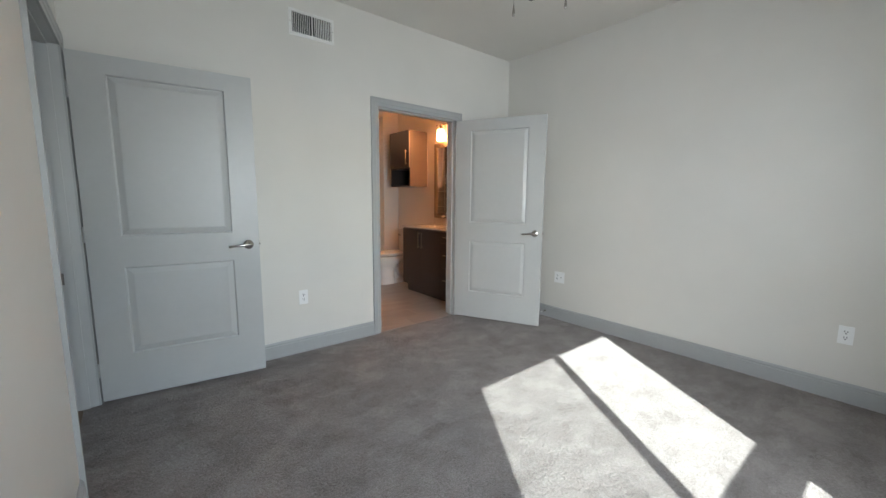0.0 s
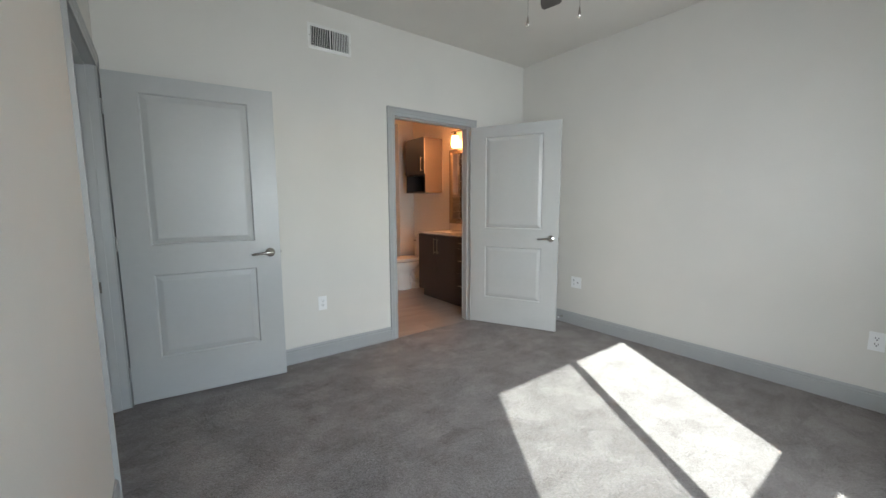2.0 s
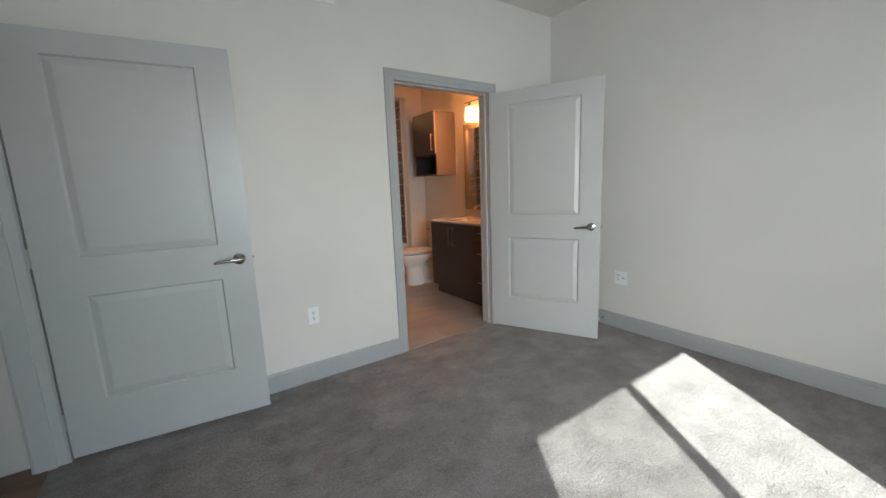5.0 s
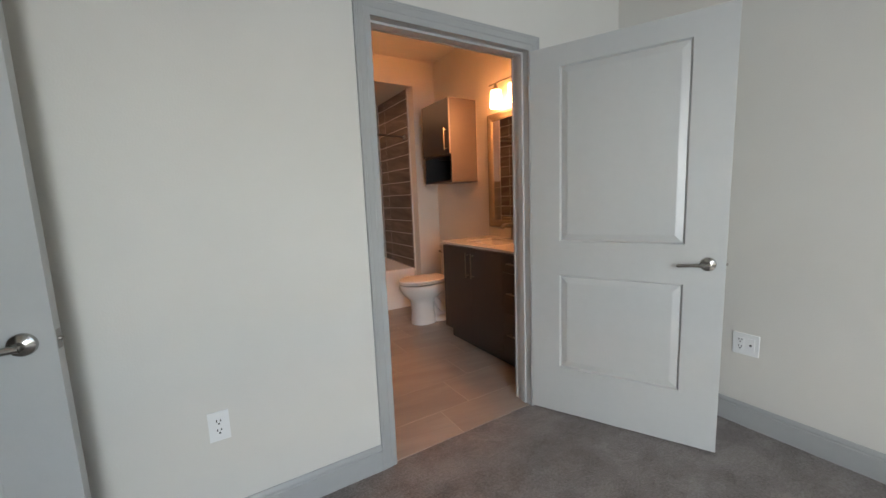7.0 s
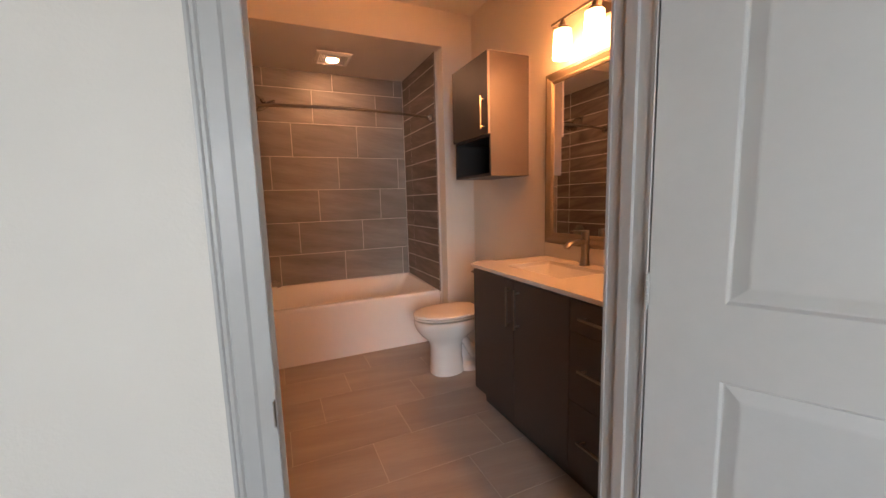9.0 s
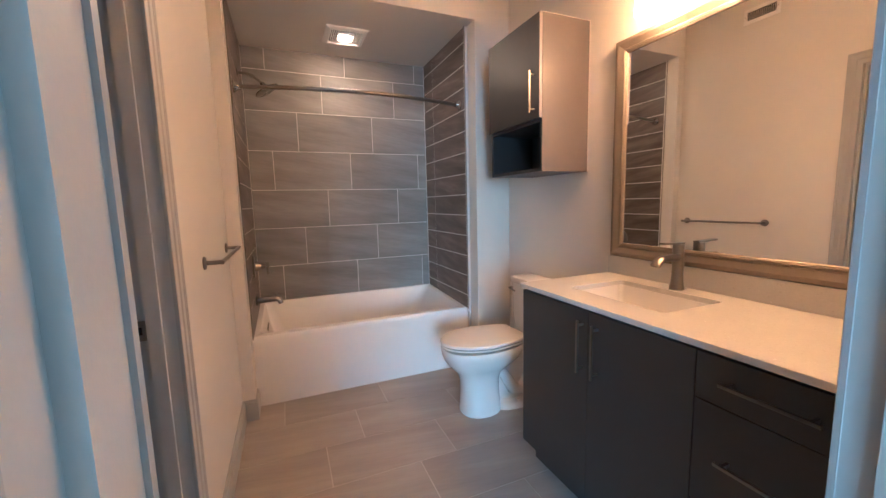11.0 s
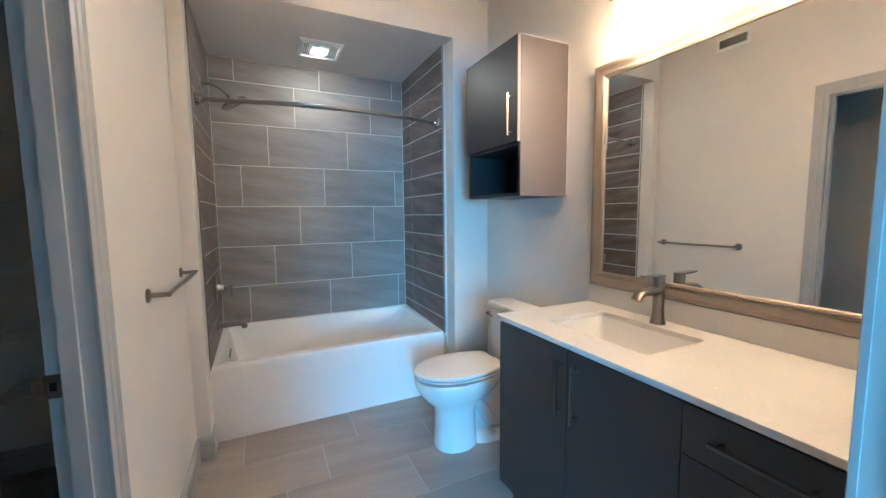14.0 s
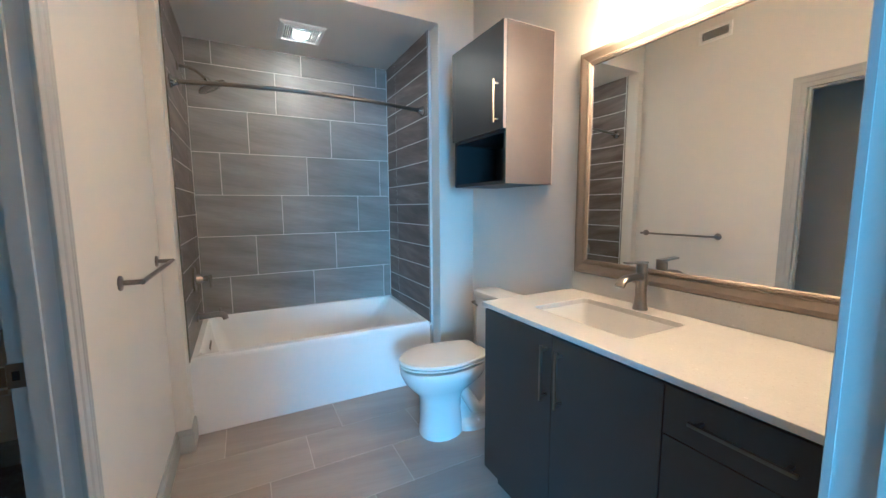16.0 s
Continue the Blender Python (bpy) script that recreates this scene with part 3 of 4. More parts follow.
def air_grille(place, rz, w, h, banks, label):
    g = thing("air_grille", place, rz, label, "air vent", "air vents")
    bm = bmesh.new()
    rim = 0.024
    x0, x1, z0, z1 = -w / 2, w / 2, -h / 2, h / 2
    loops = []
    for inset, y in ((0, -0.0003), (0.003, -0.006), (rim - 0.003, -0.009), (rim, -0.006), (rim, -0.0008)):
        loops.append([(x0 + inset, y, z0 + inset), (x1 - inset, y, z0 + inset), (x1 - inset, y, z1 - inset), (x0 + inset, y, z1 - inset)])
    rings(bm, loops, caps=False)
    part("frame", bm, GRILLE, g)
    part("backing", boxed(x0 + rim, -0.0018, z0 + rim, x1 - rim, -0.0009, z1 - rim), DARK, g, "dark duct behind the slats")
    inner = w - 2 * rim
    span = inner / banks
    if banks == 2:
        part("divider", boxed(-0.004, -0.0085, z0 + rim, 0.004, -0.002, z1 - rim), GRILLE, g)
    count = int(span / 0.0132)
    for b in range(banks):
        tilt = radians(42 if b == 0 else -42)
        for k in range(count):
            x = x0 + rim + b * span + (k + 0.5) * span / count
            if abs(x) < 0.007 and banks == 2:
                continue
            bm = bmesh.new()
            dx, dy = math.sin(tilt) * 0.0036, math.cos(tilt) * 0.0026
            rings(bm, [[(x - dx, -0.0050 - dy, z), (x - dx + 0.0010, -0.0050 - dy, z), (x + dx + 0.0010, -0.0050 + dy, z), (x + dx, -0.0050 + dy, z)] for z in (z0 + rim, z1 - rim)])
            part("slat", bm, GRILLE, g)
    for x in (x0 + rim / 2, x1 - rim / 2):
        bm = bmesh.new()
        cyl(bm, (x, -0.0075, 0), (x, -0.0100, 0), 0.0035, 0.003, 12)
        part("screw", bm, NICKEL, g)


air_grille((1.683, YN, 2.555), 0, 0.350, 0.188, 2, "white metal return grille with two banks of slats, high on wall")
air_grille((XB, 5.300, 2.645), 90, 0.240, 0.110, 1, "white metal supply grille high on the bathroom wall opposite the mirror")


def door_stop():
    s = thing("door_stop", (XE - 0.0135, 2.965, 0.060), 0, "small spring door stop on the baseboard behind the open door", "door stop")
    bm = bmesh.new()
    lathe(bm, [(0.011, 0.0), (0.011, 0.004), (0.006, 0.006)], (0, 0, 0), (-1, 0, 0), 14)
    part("base", bm, NICKEL, s, smooth=40)
    bm = bmesh.new()
    pts = [(-0.006 - 0.055 * k / 120, 0.0045 * math.cos(k * 0.75), 0.0045 * math.sin(k * 0.75)) for k in range(121)]
    tube(bm, pts, 0.0009, 5)
    part("spring", bm, NICKEL, s, smooth=60)
    bm = bmesh.new()
    lathe(bm, [(0.006, 0.0), (0.007, 0.004), (0.006, 0.012), (0.003, 0.013)], (-0.061, 0, 0), (-1, 0, 0), 14)
    part("tip", bm, PLASTIC, s, smooth=40)


door_stop()


# ---------------------------------------------------------------- ceiling fan
def ceiling_fan():
    f = thing("ceiling_fan", (2.11, 1.80, H), 0, "dark bladed ceiling fan with two hanging pull chains", "ceiling fan")
    bm = bmesh.new()
    lathe(bm, [(0.075, 0), (0.072, -0.030), (0.045, -0.055), (0.016, -0.062)])
    part("canopy", bm, NICKEL, f, smooth=40)
    bm = bmesh.new()
    cyl(bm, (0, 0, -0.05), (0, 0, -0.17), 0.013)
    part("downrod", bm, NICKEL, f, smooth=40)
    bm = bmesh.new()
    lathe(bm, [(0.03, -0.15), (0.085, -0.165), (0.130, -0.20), (0.132, -0.25), (0.110, -0.285), (0.075, -0.30), (0.072, -0.34), (0.05, -0.355)])
    part("motor", bm, NICKEL, f, smooth=40)
    outline = [(0.19, -0.050), (0.30, -0.060), (0.535, -0.062), (0.560, -0.050), (0.648, 0.040), (0.636, 0.058), (0.58, 0.066), (0.30, 0.060), (0.19, 0.050)]
    for k in range(5):
        a = radians(38.5 + 72 * k)
        turn = Matrix.Rotation(a, 4, "Z")
        lean = Matrix.Rotation(radians(11), 4, "X")
        bm = bmesh.new()
        rings(bm, [[turn @ (lean @ Vector((x, y, z)) + Vector((0, 0, -0.290))) for x, y in outline] for z in (-0.003, 0.003)])
        bevelled(bm, 0.0012, 1)
        part("blade", bm, BLADE, f)
        bm = bmesh.new()
        rings(bm, [[turn @ (lean @ Vector((x, y, z)) + Vector((0, 0, -0.290))) for x, y in ((0.10, -0.016), (0.20, -0.034), (0.25, -0.030), (0.25, 0.030), (0.20, 0.034), (0.10, 0.016))] for z in (0.0035, 0.008)])
        part("blade_iron", bm, NICKEL, f)
    for x, y, z in ((-0.135, 0.035, -0.690), (0.080, -0.100, -0.640)):
        bm = bmesh.new()
        reach = math.hypot(x, y)
        tube(bm, [(x * 0.066 / reach, y * 0.066 / reach, -0.330), (x * 0.85, y * 0.85, -0.342), (x, y, -0.365), (x, y, z + 0.05)], 0.0011, 6)
        chain = part("pull_chain", bm, NICKEL, f)
        bm = bmesh.new()
        lathe(bm, [(0.0012, 0.052), (0.0030, 0.045), (0.0058, 0.024), (0.0070, 0.012), (0.0055, 0.003), (0.002, 0.0)], (x, y, z), n=14)
        part("pull_knob", bm, CHROME, chain, "polished drop-shaped knob", smooth=50)


ceiling_fan()


# ---------------------------------------------------------------- bathroom: vanity
def bar_handle(parent, a, b, out, r=0.0048, name="handle"):
    """Square-ended bar pull from a to b, standing off towards out."""
    a, b, out = Vector(a), Vector(b), Vector(out)
    way = (b - a).normalized()
    bm = bmesh.new()
    top = out * 0.030
    side = way.cross(out)
    def bar(p, q, w, d, u, v):
        rings(bm, [[c + u * sx * w + v * sy * d for sx, sy in ((-1, -1), (1, -1), (1, 1), (-1, 1))] for c in (p, q)])
    bar(a + top - way * 0.006, b + top + way * 0.006, 0.0042, 0.0042, side, out)
    for p in (a + way * 0.012, b - way * 0.012):
        bar(p, p + out * 0.0262, 0.0040, 0.0040, side, way)
    bevelled(bm, 0.0007, 1)
    return part(name, bm, NICKEL, parent, "brushed nickel bar handle")


VX, VY0, VY1 = 3.350, 3.723, 4.902


def vanity():
    v = thing("vanity_cabinet", (0, 0, 0), 0, "dark flat-front vanity cabinet with doors and drawers under quartz top", "vanity cabinet")
    bm = bmesh.new()
    box(bm, VX + 0.021, VY1 - 0.018, 0.115, 3.902, VY1, 0.878)
    box(bm, VX + 0.021, VY0, 0.115, 3.902, VY0 + 0.018, 0.878)
    box(bm, VX + 0.021, VY0 + 0.0182, 0.115, 3.902, VY1 - 0.0182, 0.133)
    box(bm, 3.895, VY0 + 0.0182, 0.1332, 3.902, VY1 - 0.0182, 0.700)
    box(bm, VX + 0.021, VY0 + 0.0182, 0.845, VX + 0.040, VY1 - 0.0182, 0.878)
    box(bm, VX + 0.021, 4.080, 0.1332, 3.894, 4.096, 0.740)
    part("body", bm, LAMINATE, v)
    part("toe_kick", boxed(VX + 0.075, VY0, 0.0, 3.902, VY1 - 0.002, 0.114), LAMINATE, v)
    part("filler", boxed(VX + 0.002, VY0, 0.118, VX + 0.0205, VY0 + 0.035, 0.868), LAMINATE, v)
    split, col = 4.488, 4.088
    for y0, y1, hy in ((split + 0.0015, VY1, 4.512), (col + 0.0015, split - 0.0015, 4.440)):
        d = block("door", (VX, y0, 0.118, VX + 0.0195, y1, 0.868), LAMINATE, v, bevel=0.001)
        bar_handle(d, (VX, hy, 0.634), (VX, hy, 0.826), (-1, 0, 0))
    for z0, z1, hz in ((0.7355, 0.868, 0.806), (0.4335, 0.7325, 0.592), (0.118, 0.4305, 0.287)):
        d = block("drawer", (VX, VY0 + 0.037, z0, VX + 0.0195, col - 0.0015, z1), LAMINATE, v, bevel=0.001)
        bar_handle(d, (VX, 3.815, hz), (VX, 4.005, hz), (-1, 0, 0))


vanity()


def countertop():
    c = thing("countertop", (0, 0, 0), 0, "white speckled quartz countertop with sink cut-out on the dark vanity", "countertop")
    bm = bmesh.new()
    x0, x1, y0, y1 = 3.336, 3.902, 3.722, 4.912
    hx0, hx1, hy0, hy1, r = 3.475, 3.783, 4.282, 4.734, 0.022
    def rounded(a, b, c_, d, rad, z, n=5):
        pts = []
        for cx, cy, start in ((b - rad, d - rad, 0), (a + rad, d - rad, 90), (a + rad, c_ + rad, 180), (b - rad, c_ + rad, 270)):
            pts += [(cx + rad * math.cos(radians(start + 90 * k / n)), cy + rad * math.sin(radians(start + 90 * k / n)), z) for k in range(n + 1)]
        return pts
    hole = lambda z: rounded(hx0, hx1, hy0, hy1, r, z)
    outer = lambda z, e=0.0: rounded(x0 + e, x1 - e, y0 + e, y1 - e, 0.003, z)
    rings(bm, [hole(0.880), hole(0.8985), rounded(hx0 - 0.0015, hx1 + 0.0015, hy0 - 0.0015, hy1 + 0.0015, r, 0.900), outer(0.900, 0.0015), outer(0.8985), outer(0.8805), outer(0.880, 0.001), hole(0.880)], caps=False)
    bmesh.ops.remove_doubles(bm, verts=bm.verts, dist=0.00005)
    part("top", bm, QUARTZ, c)
    block("backsplash", (3.883, 3.722, 0.9005, 3.902, 4.911, 0.990), QUARTZ, c, bevel=0.0012)
    s = thing("sink", (0, 0, 0), 0, "white rectangular undermount ceramic sink set below the quartz top", "sink")
    bm = bmesh.new()
    loops = []
    for e, z, rad in ((-0.025, 0.8795, 0.03), (0.003, 0.8795, 0.024), (0.005, 0.868, 0.026), (0.012, 0.79, 0.030), (0.022, 0.757, 0.036), (0.045, 0.748, 0.040), (0.12, 0.744, 0.020)):
        loops.append(rounded(hx0 + e, hx1 - e, hy0 + e, hy1 - e, rad, z, 5))
    under = [rounded(hx0 + e, hx1 - e, hy0 + e, hy1 - e, rad, z, 5) for e, z, rad in ((0.12, 0.735, 0.020), (0.030, 0.738, 0.040), (0.002, 0.76, 0.036), (-0.008, 0.868, 0.026), (-0.025, 0.8730, 0.03), (-0.025, 0.8795, 0.03))]
    rings(bm, loops, caps=False)
    bm.verts.ensure_lookup_table()
    n = len(loops[0])
    bm.faces.new(bm.verts[len(loops) * n - n:len(loops) * n])
    rings(bm, under, caps=False)
    part("basin", bm, PORCELAIN, s, smooth=35)
    bm = bmesh.new()
    lathe(bm, [(0.022, 0.0), (0.022, 0.002), (0.018, 0.0035), (0.006, 0.004)], (3.635, 4.508, 0.7442))
    part("drain", bm, NICKEL, s, smooth=40)


countertop()


def faucet():
    f = thing("faucet", (3.826, 4.492, 0.9), 0, "brushed nickel single-hole faucet with a flat lever, behind the sink", "faucet")
    bm = bmesh.new()
    lathe(bm, [(0.0290, 0.0), (0.0285, 0.004), (0.0240, 0.026), (0.0215, 0.055), (0.0210, 0.100), (0.0210, 0.1500), (0.0200, 0.1508), (0.0200, 0.1530), (0.0218, 0.1538), (0.0218, 0.1850), (0.0205, 0.1885)])
    part("body", bm, NICKEL, f, smooth=40)
    bm = bmesh.new()
    loops = []
    for x, z, w, h, lean in ((-0.008, 0.134, 0.0185, 0.015, 2), (-0.05, 0.135, 0.0190, 0.0120, 0), (-0.090, 0.134, 0.0195, 0.0110, -8), (-0.116, 0.126, 0.0200, 0.0105, -32), (-0.134, 0.106, 0.0200, 0.0105, -58)):
        nx, nz = math.sin(radians(lean)), math.cos(radians(lean))
        loops.append([(x + nx * d, y, z + nz * d) for y, d in ((-w, -h * 0.5), (-w * 0.7, -h), (w * 0.7, -h), (w, -h * 0.5), (w, h * 0.5), (w * 0.7, h), (-w * 0.7, h), (-w, h * 0.5))])
    rings(bm, loops)
    part("spout", bm, NICKEL, f, smooth=50)
    bm = bmesh.new()
    rings(bm, [[(x, y, z) for y, z in ((-w, z0), (w, z0), (w, z0 + 0.007), (-w, z0 + 0.007))] for x, w, z0 in ((0.020, 0.014, 0.1888), (-0.02, 0.0165, 0.1892), (-0.065, 0.0150, 0.1910), (-0.098, 0.0135, 0.1925))])
    bevelled(bm, 0.0015, 2)
    part("lever", bm, NICKEL, f, smooth=40)
    bm = bmesh.new()
    tube(bm, [(0.020, 0, 0.085), (0.034, 0, 0.090), (0.037, 0, 0.112)], [0.003, 0.003, 0.0055], 10)
    part("lift_rod", bm, NICKEL, f, smooth=40)


faucet()


def mirror():
    m = thing("wall_mirror", (XM - 0.002, 0, 0), 0, "large wall mirror in a champagne metallic frame above the vanity", "mirror")
    y0, y1, z0, z1 = 3.780, 4.893, 0.994, 2.026
    def ring(inset, x):
        return [(x, y0 + inset, z0 + inset), (x, y1 - inset, z0 + inset), (x, y1 - inset, z1 - inset), (x, y0 + inset, z1 - inset)]
    bm = bmesh.new()
    rings(bm, [ring(0, 0), ring(0, -0.026), ring(0.003, -0.030), ring(0.018, -0.031), ring(0.044, -0.022), ring(0.046, -0.024), ring(0.049, -0.0245)], caps=False)
    part("frame", bm, FRAME, m)
    bm = bmesh.new()
    rings(bm, [ring(0.049, -0.0245), ring(0.051, -0.021), ring(0.053, -0.0245), ring(0.056, -0.0245), ring(0.058, -0.020), ring(0.062, -0.0205), ring(0.066, -0.016), ring(0.066, -0.008)], caps=False)
    part("inner_bead", bm, FRAME, m, "thin double bead inside the frame")
    part("glass", boxed(-0.013, y0 + 0.060, z0 + 0.060, -0.009, y1 - 0.060, z1 - 0.060), MIRROR, m)
    part("backing", boxed(-0.0085, y0 + 0.01, z0 + 0.01, -0.0005, y1 - 0.01, z1 - 0.01), DARK, m)


mirror()


def vanity_light():
    v = thing("vanity_light", (XM, 4.307, 2.240), 0, "nickel bath bar with four glowing opal shades above the mirror", "wall lamp")
    block("back_plate", (-0.022, -0.16, -0.045, -0.001, 0.16, 0.045), NICKEL, v, bevel=0.003)
    bm = bmesh.new()
    box(bm, -0.123, -0.430, -0.006, -0.112, 0.430, 0.006)
    for y in (-0.10, 0.10):
        cyl(bm, (-0.02, y, 0), (-0.115, y, 0), 0.006, n=12)
    bevelled(bm, 0.001, 1)
    part("bar", bm, NICKEL, v)
    for k in range(4):
        y = -0.339 + 0.226 * k
        bm = bmesh.new()
        lathe(bm, [(0.014, -0.004), (0.016, -0.034), (0.036, -0.046), (0.037, -0.060)], (-0.118, y, 0))
        cap = part("socket", bm, NICKEL, v, smooth=40)
        bm = bmesh.new()
        lathe(bm, [(0.036, -0.0560), (0.0470, -0.060), (0.0525, -0.196), (0.0515, -0.202), (0.0480, -0.203)], (-0.118, y, 0), n=24)
        part("opal_shade", bm, LAMP_GLOW, cap, "glowing opal glass shade", smooth=40)
        bm = bmesh.new()
        lathe(bm, [(0.0475, -0.2025), (0.0380, -0.2060), (0.0140, -0.2080)], (-0.118, y, 0), n=24)
        part("bulb", bm, BULB_GLOW, cap, "bright bulb at the open underside", smooth=60)


vanity_light()


def wall_cabinet():
    c = thing("wall_cabinet", (0, 0, 0), 0, "dark laminate wall cabinet with open lower shelf above the toilet", "wall cabinet")
    x0, x1, y0, y1, z0, z1 = 3.577, 3.903, 5.094, 5.606, 1.434, 2.216
    t = 0.018
    xf = x0 + 0.0205
    bm = bmesh.new()
    box(bm, xf, y1 - t, z0, x1, y1, z1)
    box(bm, xf, y0 + t + 0.0002, z0, x1, y1 - t - 0.0002, z0 + t)
    box(bm, xf, y0 + t + 0.0002, z1 - t, x1, y1 - t - 0.0002, z1)
    box(bm, xf, y0 + t + 0.0002, 1.688, x1, y1 - t - 0.0002, 1.706)
    part("body", bm, LAMINATE, c)
    # Only this side faces the vanity lamp; its brightness is put into the colour.
    block("side_panel", (xf, y0, z0, x1, y0 + t, z1), LIT_PANEL, c, "brown side panel, lightened to carry the lamp's shine", bevel=0.0008)
    part("back", boxed(x1 - 0.012, y0 + t + 0.001, z0 + t + 0.001, x1 - 0.004, y1 - t - 0.001, 1.687), NICHE, c)
    bm = bmesh.new()
    box(bm, xf - 0.0015, y0 + 0.001, z0, xf - 0.0002, y0 + t - 0.001, 1.702)
    box(bm, xf - 0.0015, y1 - t + 0.001, z0, xf - 0.0002, y1 - 0.001, 1.702)
    box(bm, xf - 0.0015, y0 + t, z0, xf - 0.0002, y1 - t, z0 + t - 0.002)
    part("edge_band", bm, LAMINATE, c)
    bm = bmesh.new()
    box(bm, x1 - 0.004, y0 - 0.0022, z0, x1, y0 - 0.0002, z1 + 0.0022)
    box(bm, xf, y0 - 0.0022, z1 + 0.0002, x1, y0 + 0.001, z1 + 0.0022)
    part("scribe", bm, EDGE, c, "pale bare edge")
    d = block("door", (x0, y0 + 0.001, 1.704, x0 + 0.019, y1 - 0.001, z1 - 0.001), LAMINATE, c, bevel=0.001)
    part("edge_band", boxed(x0 + 0.0008, y0 + 0.0002, 1.705, x0 + 0.0182, y0 + 0.0009, z1 - 0.002), BAND, d, "pale mauve door edge")
    bar_handle(d, (x0, 5.138, 1.742), (x0, 5.138, 1.938), (-1, 0, 0))


wall_cabinet()


# ---------------------------------------------------------------- toilet
def toilet():
    """Built with its back on y = 0 towards -y, then turned to stand against the east wall."""
    t = thing("toilet", (XM - 0.010, 5.425, 0.0), -90, "white two-piece toilet with closed lid beside the dark vanity", "toilet")
    def oval(y0, y1, hw, z, n=36, flat=0.0, power=2.3):
        cy, hl = (y0 + y1) / 2, (y1 - y0) / 2
        pts = []
        for k in range(n):
            a = 2 * math.pi * k / n
            c, s = math.cos(a), math.sin(a)
            px = math.copysign(abs(c) ** (2 / power), c) * hw
            py = math.copysign(abs(s) ** (2 / power), s) * hl
            if py > 0:
                px *= 1 - 0.10 * (py / hl)
            pts.append((px, -(cy + (-py)), z))
        return pts
    bm = bmesh.new()
    # front column and bowl: distances from the wall
    column = [(0.375, 0.636, 0.118, 0.0), (0.375, 0.637, 0.119, 0.012), (0.380, 0.632, 0.114, 0.05), (0.388, 0.628, 0.108, 0.13), (0.385, 0.632, 0.106, 0.215), (0.350, 0.650, 0.112, 0.255), (0.300, 0.690, 0.140, 0.290), (0.240, 0.722, 0.164, 0.330), (0.205, 0.742, 0.178, 0.375), (0.195, 0.747, 0.181, 0.412), (0.200, 0.743, 0.178, 0.418)]
    rings(bm, [oval(*c) for c in column])
    rear = [(0.085, 0.42, 0.112, 0.0), (0.085, 0.42, 0.112, 0.030), (0.095, 0.42, 0.100, 0.042), (0.13, 0.42, 0.066, 0.060), (0.15, 0.42, 0.060, 0.12), (0.13, 0.42, 0.068, 0.20), (0.11, 0.42, 0.085, 0.27), (0.09, 0.42, 0.105, 0.33), (0.07, 0.42, 0.120, 0.385), (0.07, 0.42, 0.120, 0.416)]
    rings(bm, [oval(*c, power=3.2) for c in rear])
    # the trapway that bulges along each flank
    for s in (-1, 1):
        tube(bm, [(s * 0.060, -0.40, 0.27), (s * 0.066, -0.35, 0.19), (s * 0.066, -0.31, 0.12), (s * 0.066, -0.26, 0.105), (s * 0.066, -0.22, 0.14), (s * 0.066, -0.20, 0.20), (s * 0.060, -0.16, 0.22), (s * 0.060, -0.13, 0.14), (s * 0.058, -0.13, 0.05)], [0.028, 0.036, 0.038, 0.038, 0.036, 0.034, 0.032, 0.030, 0.028], 14)
    part("bowl", bm, PORCELAIN, t, smooth=50)
    for s in (-1, 1):
        bm = bmesh.new()
        lathe(bm, [(0.015, 0.0), (0.015, 0.006), (0.011, 0.014), (0.003, 0.017)], (s * 0.092, -0.29, 0.038), n=16)
        part("bolt_cap", bm, PORCELAIN, t, smooth=50)
    bm = bmesh.new()
    def tank(hw, y0, y1, z, r=0.045, n=6):
        pts = []
        for cx, cy, start in ((hw - r, -(y0 + 0.012), 0), (-hw + r, -(y0 + 0.012), 90), (-(hw - r), -(y1 - r), 180), (hw - r, -(y1 - r), 270)):
            rr = 0.012 if start in (0, 90) else r
            bx = math.copysign(hw - rr, cx)
            pts += [(bx + rr * math.cos(radians(start + 90 * k / n)), cy + rr * math.sin(radians(start + 90 * k / n)), z) for k in range(n + 1)]
        return pts
    rings(bm, [tank(0.140, 0.02, 0.158, 0.417), tank(0.148, 0.012, 0.168, 0.430), tank(0.158, 0.004, 0.176, 0.50), tank(0.164, 0.002, 0.180, 0.746)])
    part("tank", bm, PORCELAIN, t, smooth=45)
    bm = bmesh.new()
    rings(bm, [tank(0.170, 0.0, 0.187, 0.7465), tank(0.173, 0.0, 0.190, 0.752), tank(0.173, 0.0, 0.190, 0.774), tank(0.169, 0.002, 0.186, 0.782), tank(0.160, 0.012, 0.170, 0.785)])
    part("tank_lid", bm, PORCELAIN, t, smooth=45)
    bm = bmesh.new()
    cyl(bm, (-0.14, -0.178, 0.705), (-0.14, -0.196, 0.705), 0.010, n=14)
    tube(bm, [(-0.142, -0.200, 0.705), (-0.110, -0.202, 0.702), (-0.075, -0.200, 0.697)], [0.006, 0.005, 0.006], 10)
    part("flush_lever", bm, CHROME, t, smooth=40)
    def seat_loop(grow, z, y0=0.240, y1=0.750, hw=0.180, n=44):
        pts = []
        for k in range(n):
            a = 2 * math.pi * k / n
            c, s = math.cos(a), math.sin(a)
            if s >= 0:   # front: long ellipse
                x, y = (hw + grow) * c, 0.49 + (y1 + grow - 0.49) * s
            else:        # back: fuller, nearly square
                x = (hw + grow) * math.copysign(abs(c) ** 0.13, c) * (1 - 0.26 * abs(s) ** 1.3)
                y = 0.49 - (0.49 - y0 + grow) * min(1, abs(s) ** 0.8 * 1.06)
            pts.append((x, -y, z))
        return pts
    bm = bmesh.new()
